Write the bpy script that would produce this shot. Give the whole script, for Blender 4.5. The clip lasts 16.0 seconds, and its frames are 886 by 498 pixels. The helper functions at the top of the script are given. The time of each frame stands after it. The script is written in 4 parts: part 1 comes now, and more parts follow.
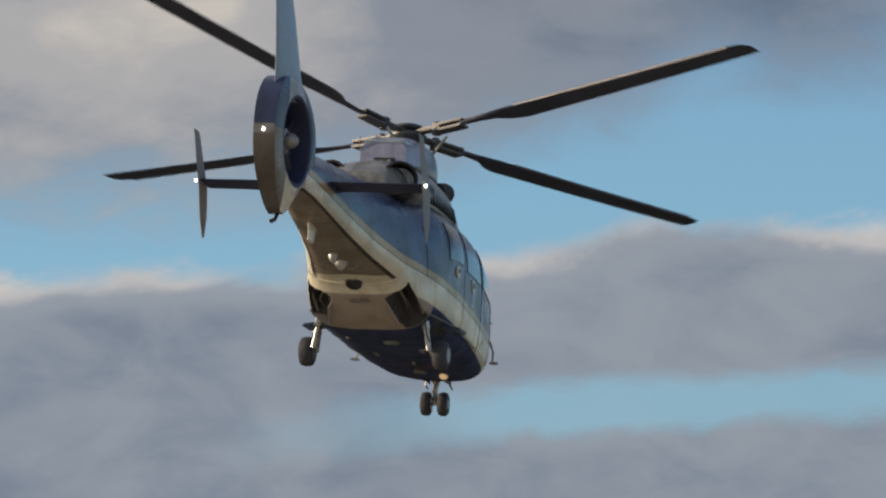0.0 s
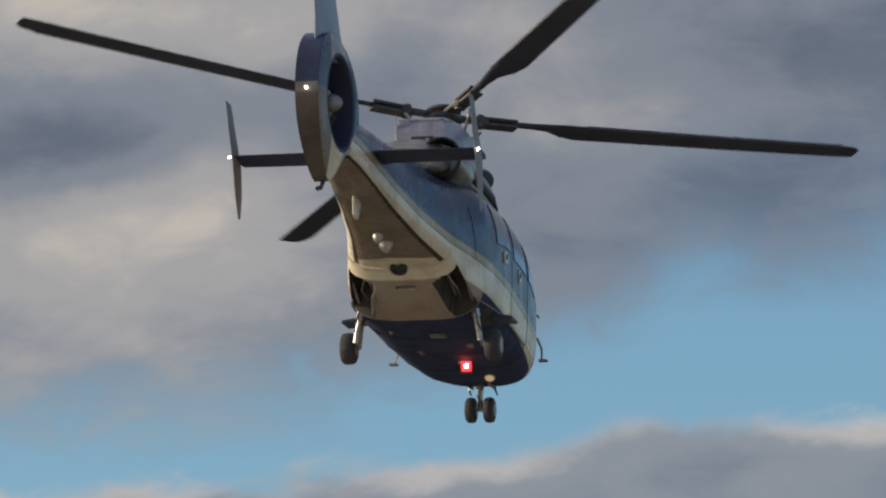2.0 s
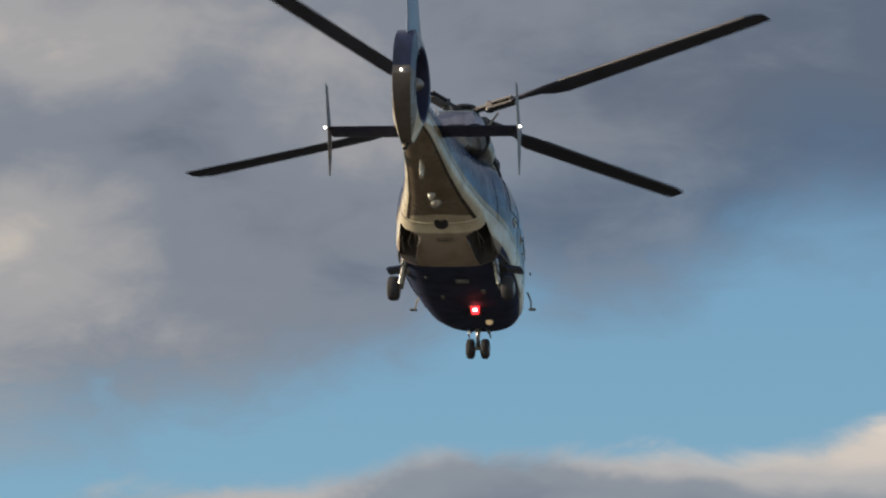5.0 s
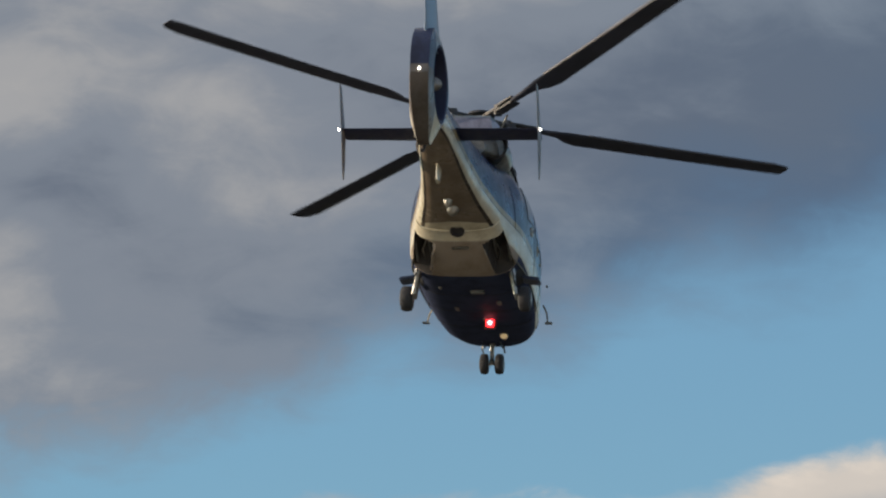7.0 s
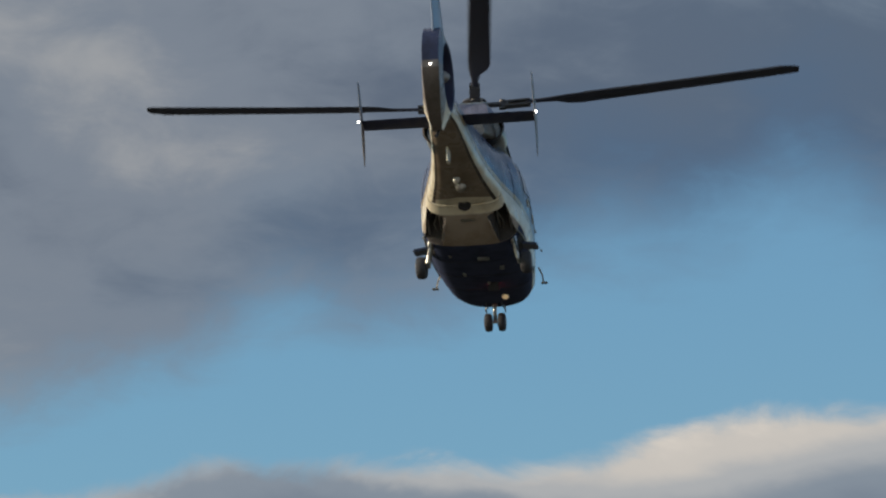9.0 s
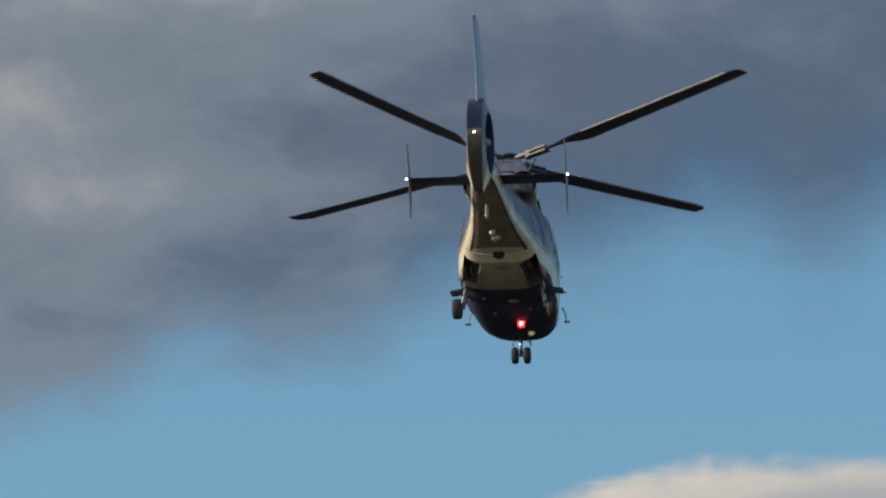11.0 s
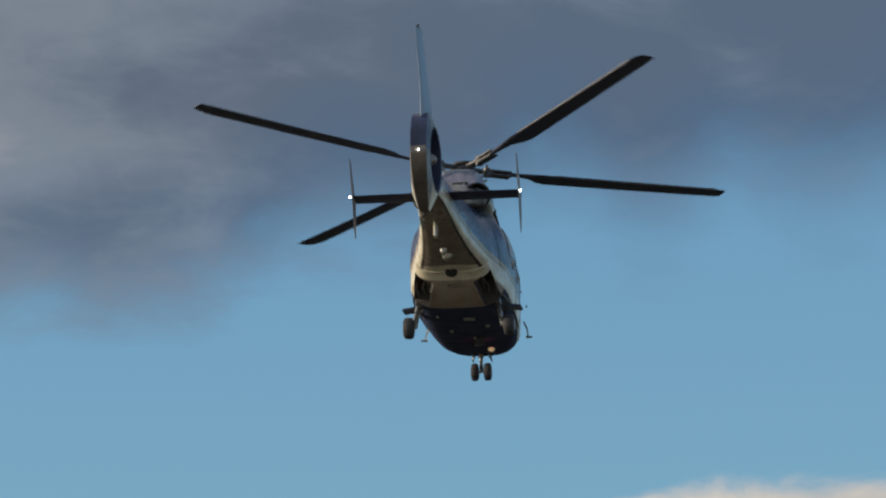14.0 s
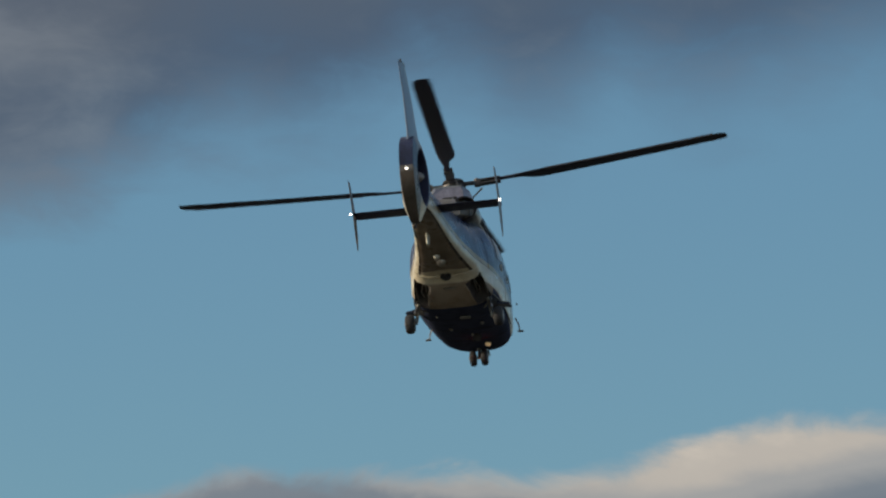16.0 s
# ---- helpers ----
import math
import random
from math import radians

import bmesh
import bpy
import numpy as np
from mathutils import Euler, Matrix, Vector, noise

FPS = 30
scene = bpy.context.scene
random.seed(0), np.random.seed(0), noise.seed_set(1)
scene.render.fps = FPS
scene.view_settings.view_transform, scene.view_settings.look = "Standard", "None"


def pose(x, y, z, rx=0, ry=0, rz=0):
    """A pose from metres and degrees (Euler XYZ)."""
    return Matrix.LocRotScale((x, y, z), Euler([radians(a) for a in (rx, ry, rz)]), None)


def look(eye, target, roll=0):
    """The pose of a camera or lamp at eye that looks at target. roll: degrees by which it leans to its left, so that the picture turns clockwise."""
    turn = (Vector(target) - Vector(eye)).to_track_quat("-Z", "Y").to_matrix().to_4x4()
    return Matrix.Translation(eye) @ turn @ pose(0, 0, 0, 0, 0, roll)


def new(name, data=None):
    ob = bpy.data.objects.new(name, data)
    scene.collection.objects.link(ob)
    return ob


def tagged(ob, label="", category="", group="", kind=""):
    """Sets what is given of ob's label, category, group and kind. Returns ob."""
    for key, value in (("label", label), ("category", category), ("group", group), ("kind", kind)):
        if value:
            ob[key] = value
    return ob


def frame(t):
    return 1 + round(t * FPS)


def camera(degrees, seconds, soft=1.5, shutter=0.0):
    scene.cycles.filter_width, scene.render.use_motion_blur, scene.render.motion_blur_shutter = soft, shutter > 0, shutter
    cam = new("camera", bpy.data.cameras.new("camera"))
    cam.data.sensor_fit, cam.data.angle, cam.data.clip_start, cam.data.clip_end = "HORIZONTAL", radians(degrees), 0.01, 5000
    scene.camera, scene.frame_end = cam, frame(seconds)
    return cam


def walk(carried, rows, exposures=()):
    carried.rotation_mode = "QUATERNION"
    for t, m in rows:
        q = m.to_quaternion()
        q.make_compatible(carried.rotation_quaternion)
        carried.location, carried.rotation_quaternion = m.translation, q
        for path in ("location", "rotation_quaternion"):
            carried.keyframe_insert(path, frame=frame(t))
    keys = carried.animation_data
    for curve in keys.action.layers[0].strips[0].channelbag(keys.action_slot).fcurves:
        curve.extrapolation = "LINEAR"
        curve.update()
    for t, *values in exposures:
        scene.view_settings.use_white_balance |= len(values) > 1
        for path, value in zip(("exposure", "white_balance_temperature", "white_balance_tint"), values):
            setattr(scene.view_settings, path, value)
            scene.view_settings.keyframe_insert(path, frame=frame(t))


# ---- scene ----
import collections
import functools

# ---------------------------------------------------------------- camera
LENS = 8.0
EYE = (0.0, 0.0, 1.6)
BASE = 9.0  # degrees above the horizon to which the sky's own axes are laid
cam = camera(LENS, 16.0, soft=2.2, shutter=0.015)
CAMERA_ROWS = [
    (0.0, 99.0, 0.0, 0.0),
    (0.5, 99.746, 0.3, 0.026),
    (1.0, 99.982, 0.701, 0.046),
    (1.5, 100.452, 1.983, 0.262),
    (2.0, 100.869, 1.592, 0.176),
    (2.5, 101.275, 1.009, 0.019),
    (3.0, 101.426, 0.338, -0.218),
    (3.5, 101.053, 0.08, -0.505),
    (4.0, 101.104, 0.426, -0.775),
    (6.5, 101.061, 0.748, -2.807),
    (7.0, 101.509, 0.745, -2.79),
    (7.5, 101.829, 0.761, -2.894),
    (8.0, 101.67, 0.772, -2.96),
    (8.5, 100.8, 0.836, -3.367),
    (9.0, 101.156, 0.904, -3.797),
    (9.5, 101.448, 0.943, -4.047),
    (10.0, 101.512, 0.968, -4.202),
    (12.5, 101.369, 1.182, -5.299),
    (13.0, 101.344, 1.232, -5.554),
    (13.5, 101.206, 1.281, -5.809),
    (14.0, 101.068, 1.331, -6.064),
    (14.5, 100.859, 1.381, -6.319),
    (15.0, 100.634, 1.431, -6.574),
    (15.5, 100.4, 1.48, -6.83),
    (16.0, 100.109, 1.53, -7.085),
]
FLIGHT_ROWS = [
    (0.0, -0.699, 87.29, 13.408, -0.26, 3.43, -12.56),
    (0.5, -0.393, 89.186, 14.635, 0.38, 2.6, -11.86),
    (1.0, -0.103, 91.448, 15.841, 0.12, 2.29, -11.5),
    (1.5, -0.025, 87.243, 15.806, -0.54, 1.57, -11.34),
    (2.0, 0.098, 81.08, 15.282, -0.55, 2.02, -11.5),
    (2.5, 0.267, 83.996, 16.178, -1.49, 1.93, -11.12),
    (3.0, 0.616, 87.895, 17.128, -1.86, 2.52, -10.89),
    (3.5, 1.181, 91.89, 18.014, -1.57, 2.69, -9.83),
    (4.0, 1.795, 95.888, 18.84, -1.66, 1.81, -8.58),
    (6.5, 5.904, 108.969, 21.978, -2.92, 2.43, -9.4),
    (7.0, 5.612, 99.932, 20.493, -2.6, 2.2, -9.54),
    (7.5, 6.001, 97.521, 19.946, -2.46, 2.64, -10.45),
    (8.0, 6.588, 102.139, 20.974, -1.72, 1.67, -9.5),
    (8.5, 7.46, 106.081, 21.702, -1.89, 0.3, -8.91),
    (9.0, 8.509, 112.564, 22.895, -2.42, -1.35, -9.76),
    (9.5, 9.502, 117.962, 23.901, -1.93, -1.06, -10.32),
    (10.0, 10.452, 124.399, 25.13, -1.55, 0.58, -9.88),
    (12.5, 12.215, 116.503, 22.983, -1.09, -0.26, -10.61),
    (13.0, 11.728, 107.898, 21.325, -0.65, -0.38, -11.56),
    (13.5, 12.299, 112.433, 21.934, -0.62, 0.08, -12.55),
    (14.0, 13.402, 117.16, 22.561, -0.44, 0.26, -12.29),
    (14.5, 15.064, 123.032, 23.182, -1.07, -0.15, -11.94),
    (15.0, 16.653, 127.959, 23.714, -1.47, -0.91, -12.66),
    (15.5, 17.529, 132.872, 24.006, -1.38, -1.57, -13.92),
    (16.0, 17.565, 132.647, 23.205, -1.65, -2.88, -14.68),
]
# the low bank drifts against the layer above it: degrees about the eye
BANK_ROWS = [
    (0.0, 0.0, 0.0, 0.0),
    (10.0, 0.0, 0.0, 0.0),
    (12.5, -0.51, 0.214, -1.097),
    (13, -0.577, 0.264, -1.352),
    (13.5, -0.648, 0.313, -1.607),
    (14, -0.714, 0.363, -1.862),
    (14.5, -0.781, 0.443, -2.27),
    (15, -0.883, 0.528, -2.703),
    (15.5, -0.969, 0.597, -3.061),
    (16, -1.097, 0.681, -3.495),
]
ROTOR_TURN = [
    (0, 29.6, -8.4, -1.14),
    (0.5, 1098.3, -8.79, -1.26),
    (1, 2161.4, -8.56, -1.94),
    (1.5, 3217.5, -8.21, -2.71),
    (2, 4285.6, -8.85, -2.53),
    (2.5, 5350.3, -7.9, -2.33),
    (3, 6411.7, -8.4, -1.82),
    (3.5, 7471.7, -8.13, -1.44),
    (4, 8525.8, -7.18, -2.39),
    (6.5, 13836.9, -7.14, -2.43),
    (7, 14901.7, -6.83, -2.73),
    (7.5, 15968.9, -6.27, -2.75),
    (8, 17038.4, -6.08, -2.56),
    (8.5, 18102.7, -6.15, -2.32),
    (9, 19165.3, -5.89, -2.29),
    (9.5, 20233.4, -5.63, -2.11),
    (10, 21302.5, -6.03, -2.33),
    (12.5, 26637.6, -5.7, -2.14),
    (13, 27704.4, -5.73, -2.31),
    (13.5, 28772.4, -6.19, -2.52),
    (14, 29841.4, -6.57, -2.52),
    (14.5, 30908.8, -6.48, -2.24),
    (15, 31975.6, -6.25, -2.28),
    (15.5, 33042.0, -6.24, -2.11),
    (16, 34110.5, -6.21, -2.04),
]


walk(cam, [(t, pose(*EYE, rx, ry, rz)) for t, rx, ry, rz in CAMERA_ROWS],
     [(0.0, 0.7, 6980, 14), (0.5, 0.62, 6980, 14), (1.0, 0.56, 6980, 14), (2.0, 0.55, 6980, 14), (4.0, 0.57, 6980, 14), (6.5, 0.52, 6850, 12), (7.5, 0.62, 6850, 12), (8.0, 0.64, 6850, 12), (8.5, 0.5, 6600, 10), (9.0, 0.46, 6600, 10), (10.0, 0.48, 6600, 10), (12.5, 0.42, 6580, 10), (13.0, 0.44, 6580, 10), (14.0, 0.48, 6580, 10), (15.0, 0.33, 6680, 10), (16.0, 0.2, 6830, 10)])

# ---------------------------------------------------------------- light
SUN_EL, SUN_AZ = 14.0, 273.0  # degrees; azimuth clockwise from +Y
sun_way = Vector((math.sin(radians(SUN_AZ)) * math.cos(radians(SUN_EL)),
                  math.cos(radians(SUN_AZ)) * math.cos(radians(SUN_EL)), math.sin(radians(SUN_EL))))
sun = new("sun", bpy.data.lights.new("sun", "SUN"))
sun.data.energy, sun.data.angle, sun.data.color = 3.0, radians(0.8), (1.0, 0.85, 0.66)
sun.matrix_world = look((0, 0, 60), Vector((0, 0, 60)) - sun_way)


class Nodes:
    """Short ways to write node trees."""

    def __init__(self, tree):
        self.tree = tree
        tree.nodes.clear()

    def add(self, kind, **settings):
        node = self.tree.nodes.new("ShaderNode" + kind)
        if "operation" in settings:
            node.operation = settings["operation"]
        if "use_clamp" in settings:
            node.use_clamp = settings["use_clamp"]
        if "interpolation_type" in settings:
            node.interpolation_type = settings["interpolation_type"]
        if "data_type" in settings:
            node.data_type, node.blend_type = settings["data_type"], settings["blend_type"]
        return node

    def put(self, socket, value):
        if isinstance(value, bpy.types.NodeSocket):
            self.tree.links.new(value, socket)
        else:
            socket.default_value = value

    def math(self, op, a, b=0.0, c=0.0, clamp=False):
        n = self.add("Math", operation=op, use_clamp=clamp)
        for s, v in zip(n.inputs, (a, b, c)):
            self.put(s, v)
        return n.outputs[0]

    def smooth(self, value, low, high, to_low=0.0, to_high=1.0):
        n = self.add("MapRange", interpolation_type="SMOOTHSTEP")
        for s, v in zip(n.inputs, (value, low, high, to_low, to_high)):
            self.put(s, v)
        return n.outputs[0]

    def mix(self, fac, a, b, blend="MIX"):
        n = self.add("Mix", data_type="RGBA", blend_type=blend)
        for s, v in zip((n.inputs[0], n.inputs[6], n.inputs[7]), (fac, a, b)):
            self.put(s, v)
        return n.outputs[2]

    def noise(self, vector, scale, detail=4.0, rough=0.55, warp=0.0):
        n = self.add("TexNoise")
        self.put(n.inputs["Vector"], vector)
        for key, value in (("Scale", scale), ("Detail", detail), ("Roughness", rough), ("Distortion", warp)):
            n.inputs[key].default_value = value
        return n.outputs["Fac"]

    def ramp(self, value, stops, interpolation="B_SPLINE"):
        n = self.add("ValToRGB")
        n.color_ramp.interpolation = interpolation
        el = n.color_ramp.elements
        while len(el) < len(stops):
            el.new(0.5)
        for e, (at, v) in zip(el, stops):
            e.position = at
        for e, (at, v) in zip(el, stops):
            e.color = (v, v, v, 1) if isinstance(v, float) else (*v, 1)
        self.put(n.inputs[0], value)
        return n.outputs[0]


def cloud_fields(n, way):
    """Cloud cover and tone along a direction: the grey layer overhead, and the long bank below it."""
    el = radians(BASE)
    scale = 0.5 / math.tan(radians(LENS / 2))  # one unit of u is one lens width

    def along(axis):
        d = n.add("VectorMath", operation="DOT_PRODUCT")
        n.put(d.inputs[0], way)
        d.inputs[1].default_value = axis
        return d.outputs["Value"]

    ahead = n.math("MAXIMUM", along((0, math.cos(el), math.sin(el))), 0.08)
    u = n.math("MULTIPLY", n.math("DIVIDE", along((1, 0, 0)), ahead), scale)
    v = n.math("MULTIPLY", n.math("DIVIDE", along((0, -math.sin(el), math.cos(el))), ahead), scale)
    place = n.add("CombineXYZ")
    n.put(place.inputs[0], u)
    n.put(place.inputs[1], v)
    at = place.outputs[0]
    flat = n.add("Mapping")
    flat.inputs["Scale"].default_value = (1.0, 1.7, 1.0)
    n.put(flat.inputs[0], at)
    slant = n.add("Mapping")
    slant.inputs["Scale"].default_value = (0.9, 1.9, 1.0)
    slant.inputs["Rotation"].default_value = (0, 0, radians(-14))
    n.put(slant.inputs[0], at)
    broad = n.noise(slant.outputs[0], 2.1, 5.0, 0.5, 0.3)
    puffs = n.noise(flat.outputs[0], 7.0, 7.0, 0.56, 0.5)
    wisps = n.noise(slant.outputs[0], 9.0, 8.0, 0.6, 0.8)

    def spread(value, amount):
        return n.math("MULTIPLY", n.math("SUBTRACT", value, 0.5), amount)

    # heights of cloud edges along u, both in lens widths; u runs from -0.6 to 2.6
    t = n.math("DIVIDE", n.math("ADD", u, 0.6), 3.2)

    def edge(points):
        stops = [((a / 1568.0 - 0.5 + 0.6) / 3.2, 0.5 + (441.0 - b) / 1568.0) for a, b in points]
        return n.math("SUBTRACT", n.ramp(t, stops, "CARDINAL"), 0.5)

    # the grey layer overhead
    rise = n.math("SUBTRACT", v, edge(LAYER_EDGE))
    rise = n.math("ADD", rise, n.math("ADD", spread(broad, 0.09), n.math("ADD", spread(puffs, 0.12), spread(wisps, 0.085))))
    haze = n.smooth(u, 0.4, 1.1, 0.0, 0.035)
    layer = n.smooth(rise, n.math("SUBTRACT", -0.062, haze), n.math("ADD", 0.078, haze))
    # the bank below, with a clear gap and a lower bank under its first roll
    bank_rise = n.math("ADD", n.math("SUBTRACT", edge(BANK_EDGE), v), n.math("ADD", spread(puffs, 0.085), n.math("ADD", spread(broad, 0.03), spread(wisps, 0.02))))
    bank = n.smooth(bank_rise, -0.014, 0.026)
    gap = n.math("ADD", n.math("ABSOLUTE", n.math("SUBTRACT", v, edge(GAP_EDGE))), n.math("ADD", spread(puffs, 0.05), spread(wisps, 0.04)))
    hole = n.math("MULTIPLY", n.smooth(gap, 0.012, 0.045, 1.0, 0.0), n.smooth(n.math("ADD", u, spread(broad, 0.6)), -0.30, 0.15))
    bank = n.math("MULTIPLY", bank, n.math("MULTIPLY_ADD", hole, -0.78, 1.0))

    def glow(cu, cv, ru, rv):
        a = n.math("DIVIDE", n.math("SUBTRACT", u, (cu - 784) / 1568.0), ru / 1568.0)
        b = n.math("DIVIDE", n.math("SUBTRACT", v, (441 - cv) / 1568.0), rv / 1568.0)
        r = n.math("ADD", n.math("MULTIPLY", a, a), n.math("MULTIPLY", b, b))
        return n.math("EXPONENT", n.math("MULTIPLY", r, -1.0))

    def layer_colour():
        """Dark underside, paler streaks and lit puffs."""
        lit = n.math("MULTIPLY", glow(230, 30, 330, 130), 0.40)
        for cu, cv, ru, rv, k in LAYER_LIGHT:
            lit = n.math("ADD", lit, n.math("MULTIPLY", glow(cu, cv, ru, rv), k))
        tone = n.math("ADD", lit, n.math("ADD", spread(broad, 0.46), n.math("ADD", spread(puffs, 0.38), spread(wisps, 0.20))))
        grey = n.ramp(n.math("ADD", tone, 0.30), [(0.0, (0.082, 0.104, 0.143)), (0.30, (0.143, 0.168, 0.206)), (0.55, (0.240, 0.250, 0.264)),
                                                  (0.80, (0.362, 0.350, 0.324)), (1.0, (0.550, 0.510, 0.430))], "EASE")
        cool = n.mix(n.smooth(u, 0.2, 1.2), (1, 1, 1, 1), (0.89, 0.97, 1.03, 1))
        thin = n.mix(n.smooth(u, -0.1, 0.7), (0.98, 1.0, 1.01, 1), (0.76, 0.98, 1.14, 1))
        thick = n.mix(n.smooth(u, 0.3, 1.0), (1, 1, 1, 1), (0.98, 1, 1.0, 1))
        return n.mix(1.0, n.mix(1.0, grey, cool, "MULTIPLY"), n.mix(n.smooth(rise, 0.0, 0.22), thin, thick), "MULTIPLY")

    def bank_colour():
        """Bright rim, grey below."""
        rim = n.smooth(n.math("ADD", bank_rise, spread(broad, -0.12)), 0.0, n.smooth(u, 0.45, 0.9, 0.058, 0.13), 1.0, 0.0)
        rim = n.math("MULTIPLY", rim, n.smooth(n.math("ADD", broad, n.math("MULTIPLY", u, 0.25)), 0.28, 0.62, 0.35, 1.0))
        tone = n.math("ADD", n.math("MULTIPLY", rim, 0.50), n.math("ADD", spread(puffs, 0.50), spread(broad, 0.45)))
        return n.ramp(n.math("ADD", tone, 0.225), [(0.0, (0.092, 0.122, 0.172)), (0.35, (0.166, 0.199, 0.240)), (0.62, (0.296, 0.308, 0.320)),
                                                   (0.80, (0.410, 0.390, 0.365)), (1.0, (0.530, 0.490, 0.440))], "EASE")

    return u, v, along, layer, bank, layer_colour, bank_colour


def build_sky():
    """Low evening sky: clear blue under a broken grey layer with a ragged lower edge."""
    world = bpy.data.worlds.new("sky")
    scene.world = world
    world.use_nodes = True
    n = Nodes(world.node_tree)
    way = n.add("TexCoord").outputs["Generated"]
    u, v, along, layer, bank, layer_colour, bank_colour = cloud_fields(n, way)
    sky = n.add("TexSky")
    sky.sky_type, sky.sun_disc, sky.sun_elevation, sky.sun_rotation = "NISHITA", False, radians(SUN_EL), radians(SUN_AZ)
    clear = n.mix(1.0, sky.outputs[0], (0.057, 0.086, 0.109, 1), "MULTIPLY")
    seen = n.mix(n.math("MULTIPLY", layer, 0.985), clear, layer_colour())
    # all round: the same kind of broken cloud by direction
    around = n.add("Mapping")
    around.inputs["Scale"].default_value = (1.0, 1.0, 3.2)
    n.put(around.inputs[0], way)
    cover = n.smooth(n.noise(around.outputs[0], 2.2, 6.0, 0.55, 0.3), 0.42, 0.60)
    far = n.mix(cover, clear, n.ramp(n.noise(around.outputs[0], 4.0, 5.0), [(0.3, (0.13, 0.16, 0.21)), (0.7, (0.38, 0.36, 0.34))], "EASE"))
    inside = n.math("MULTIPLY", n.smooth(n.math("ABSOLUTE", n.math("SUBTRACT", u, 1.0)), 1.7, 2.6, 1.0, 0.0),
                    n.smooth(n.math("ABSOLUTE", v), 0.9, 1.7, 1.0, 0.0))
    inside = n.math("MULTIPLY", inside, n.math("GREATER_THAN", along((0, 1, 0)), 0.1))
    back = n.add("Background")
    n.put(back.inputs[0], n.mix(inside, far, seen))
    back.inputs[1].default_value = 1.0
    n.put(n.add("OutputWorld").inputs[0], back.outputs[0])


def build_bank():
    """The drifting bank of cloud low over the horizon, laid on a sphere about the eye."""
    m = bpy.data.materials.new("cloud_bank")
    m.use_nodes = True
    n = Nodes(m.node_tree)
    u, v, along, layer, bank, layer_colour, bank_colour = cloud_fields(n, n.add("TexCoord").outputs["Object"])
    glow, clear, both = n.add("Emission"), n.add("BsdfTransparent"), n.add("MixShader")
    n.put(glow.inputs[0], bank_colour())
    n.put(both.inputs[0], n.math("MULTIPLY", bank, n.math("MULTIPLY_ADD", layer, -0.985, 1.0)))
    n.put(both.inputs[1], clear.outputs[0])
    n.put(both.inputs[2], glow.outputs[0])
    n.put(n.add("OutputMaterial").inputs[0], both.outputs[0])
    scale, el, far = 0.5 / math.tan(radians(LENS / 2)), radians(BASE), 4200.0
    ahead, up = Vector((0, math.cos(el), math.sin(el))), Vector((0, -math.sin(el), math.cos(el)))
    bm, rows = bmesh.new(), []
    for i in range(91):
        a = -0.56 + 2.9 * i / 90
        px = (a + 0.5) * 1568.0
        top = (441.0 - float(np.interp(px, [p[0] for p in BANK_EDGE], [p[1] for p in BANK_EDGE]))) / 1568.0
        rim = top + 0.055 + 0.012 * math.sin(a * 23.0) + 0.008 * math.sin(a * 57.0 + 1.0)
        row = []
        for j in range(13):
            b = -1.10 + (rim + 1.10) * (j / 12) ** 0.7
            way = (ahead + Vector((1, 0, 0)) * (a / scale) + up * (b / scale)).normalized()
            row.append(bm.verts.new(way * (far - 160.0 * math.sin(math.pi * j / 12))))
        rows.append(row)
    for p, q in zip(rows, rows[1:]):
        for j in range(12):
            bm.faces.new((p[j], q[j], q[j + 1], p[j + 1])).smooth = True
    data = bpy.data.meshes.new("cloud_bank")
    bm.to_mesh(data)
    bm.free()
    data.materials.append(m)
    ob = new("cloud_bank", data)
    ob.location = EYE
    return tagged(ob, "long grey cloud bank with a sunlit rim, drifting above the horizon", "cloud", kind="structure")


LAYER_EDGE = [(-100, 358), (350, 340), (600, 330), (850, 292), (1000, 255), (1110, 215), (1200, 145), (1275, 120), (1350, 145), (1440, 155), (1560, 118), (1700, 60),
              (1830, -5), (1950, 5), (2050, -25), (2150, -85), (2270, -75), (2350, -20), (2440, -40), (2520, -95), (2640, -70), (2760, -80), (2960, -140), (3300, -200), (4350, -330)]
BANK_EDGE = [(-100, 495), (350, 475), (540, 462), (850, 440), (1080, 400), (1200, 385), (1568, 395), (1740, 398), (1860, 375), (2000, 335),
             (2200, 310), (2330, 302), (2500, 305), (2750, 330), (3000, 360), (3600, 390), (4350, 400)]
GAP_EDGE = [(-100, 830), (560, 770), (850, 735), (1200, 715), (1568, 690), (2200, 640), (4200, 640)]
LAYER_LIGHT = [(950, -300, 380, 100, 0.15), (1300, -330, 240, 130, -0.04), (700, -100, 250, 120, -0.10), (120, -400, 300, 110, 0.36), (150, -120, 270, 95, -0.34), (1300, 20, 480, 150, -0.13), (1250, -545, 700, 90, 0.20),
               (2000, -290, 700, 240, -0.34), (3100, -420, 800, 300, -0.24), (3850, -430, 450, 130, -0.16), (1100, -150, 380, 90, 0.24), (1150, -320, 450, 90, 0.03), (620, -360, 260, 100, 0.16), (1520, -380, 280, 100, 0.08), (480, -90, 150, 70, 0.14), (260, 230, 520, 130, 0.12), (450, -60, 320, 150, 0.06), (450, -300, 300, 90, 0.10), (670, -180, 170, 110, -0.20)]
build_sky()
cloud_bank = build_bank()

# ---------------------------------------------------------------- materials


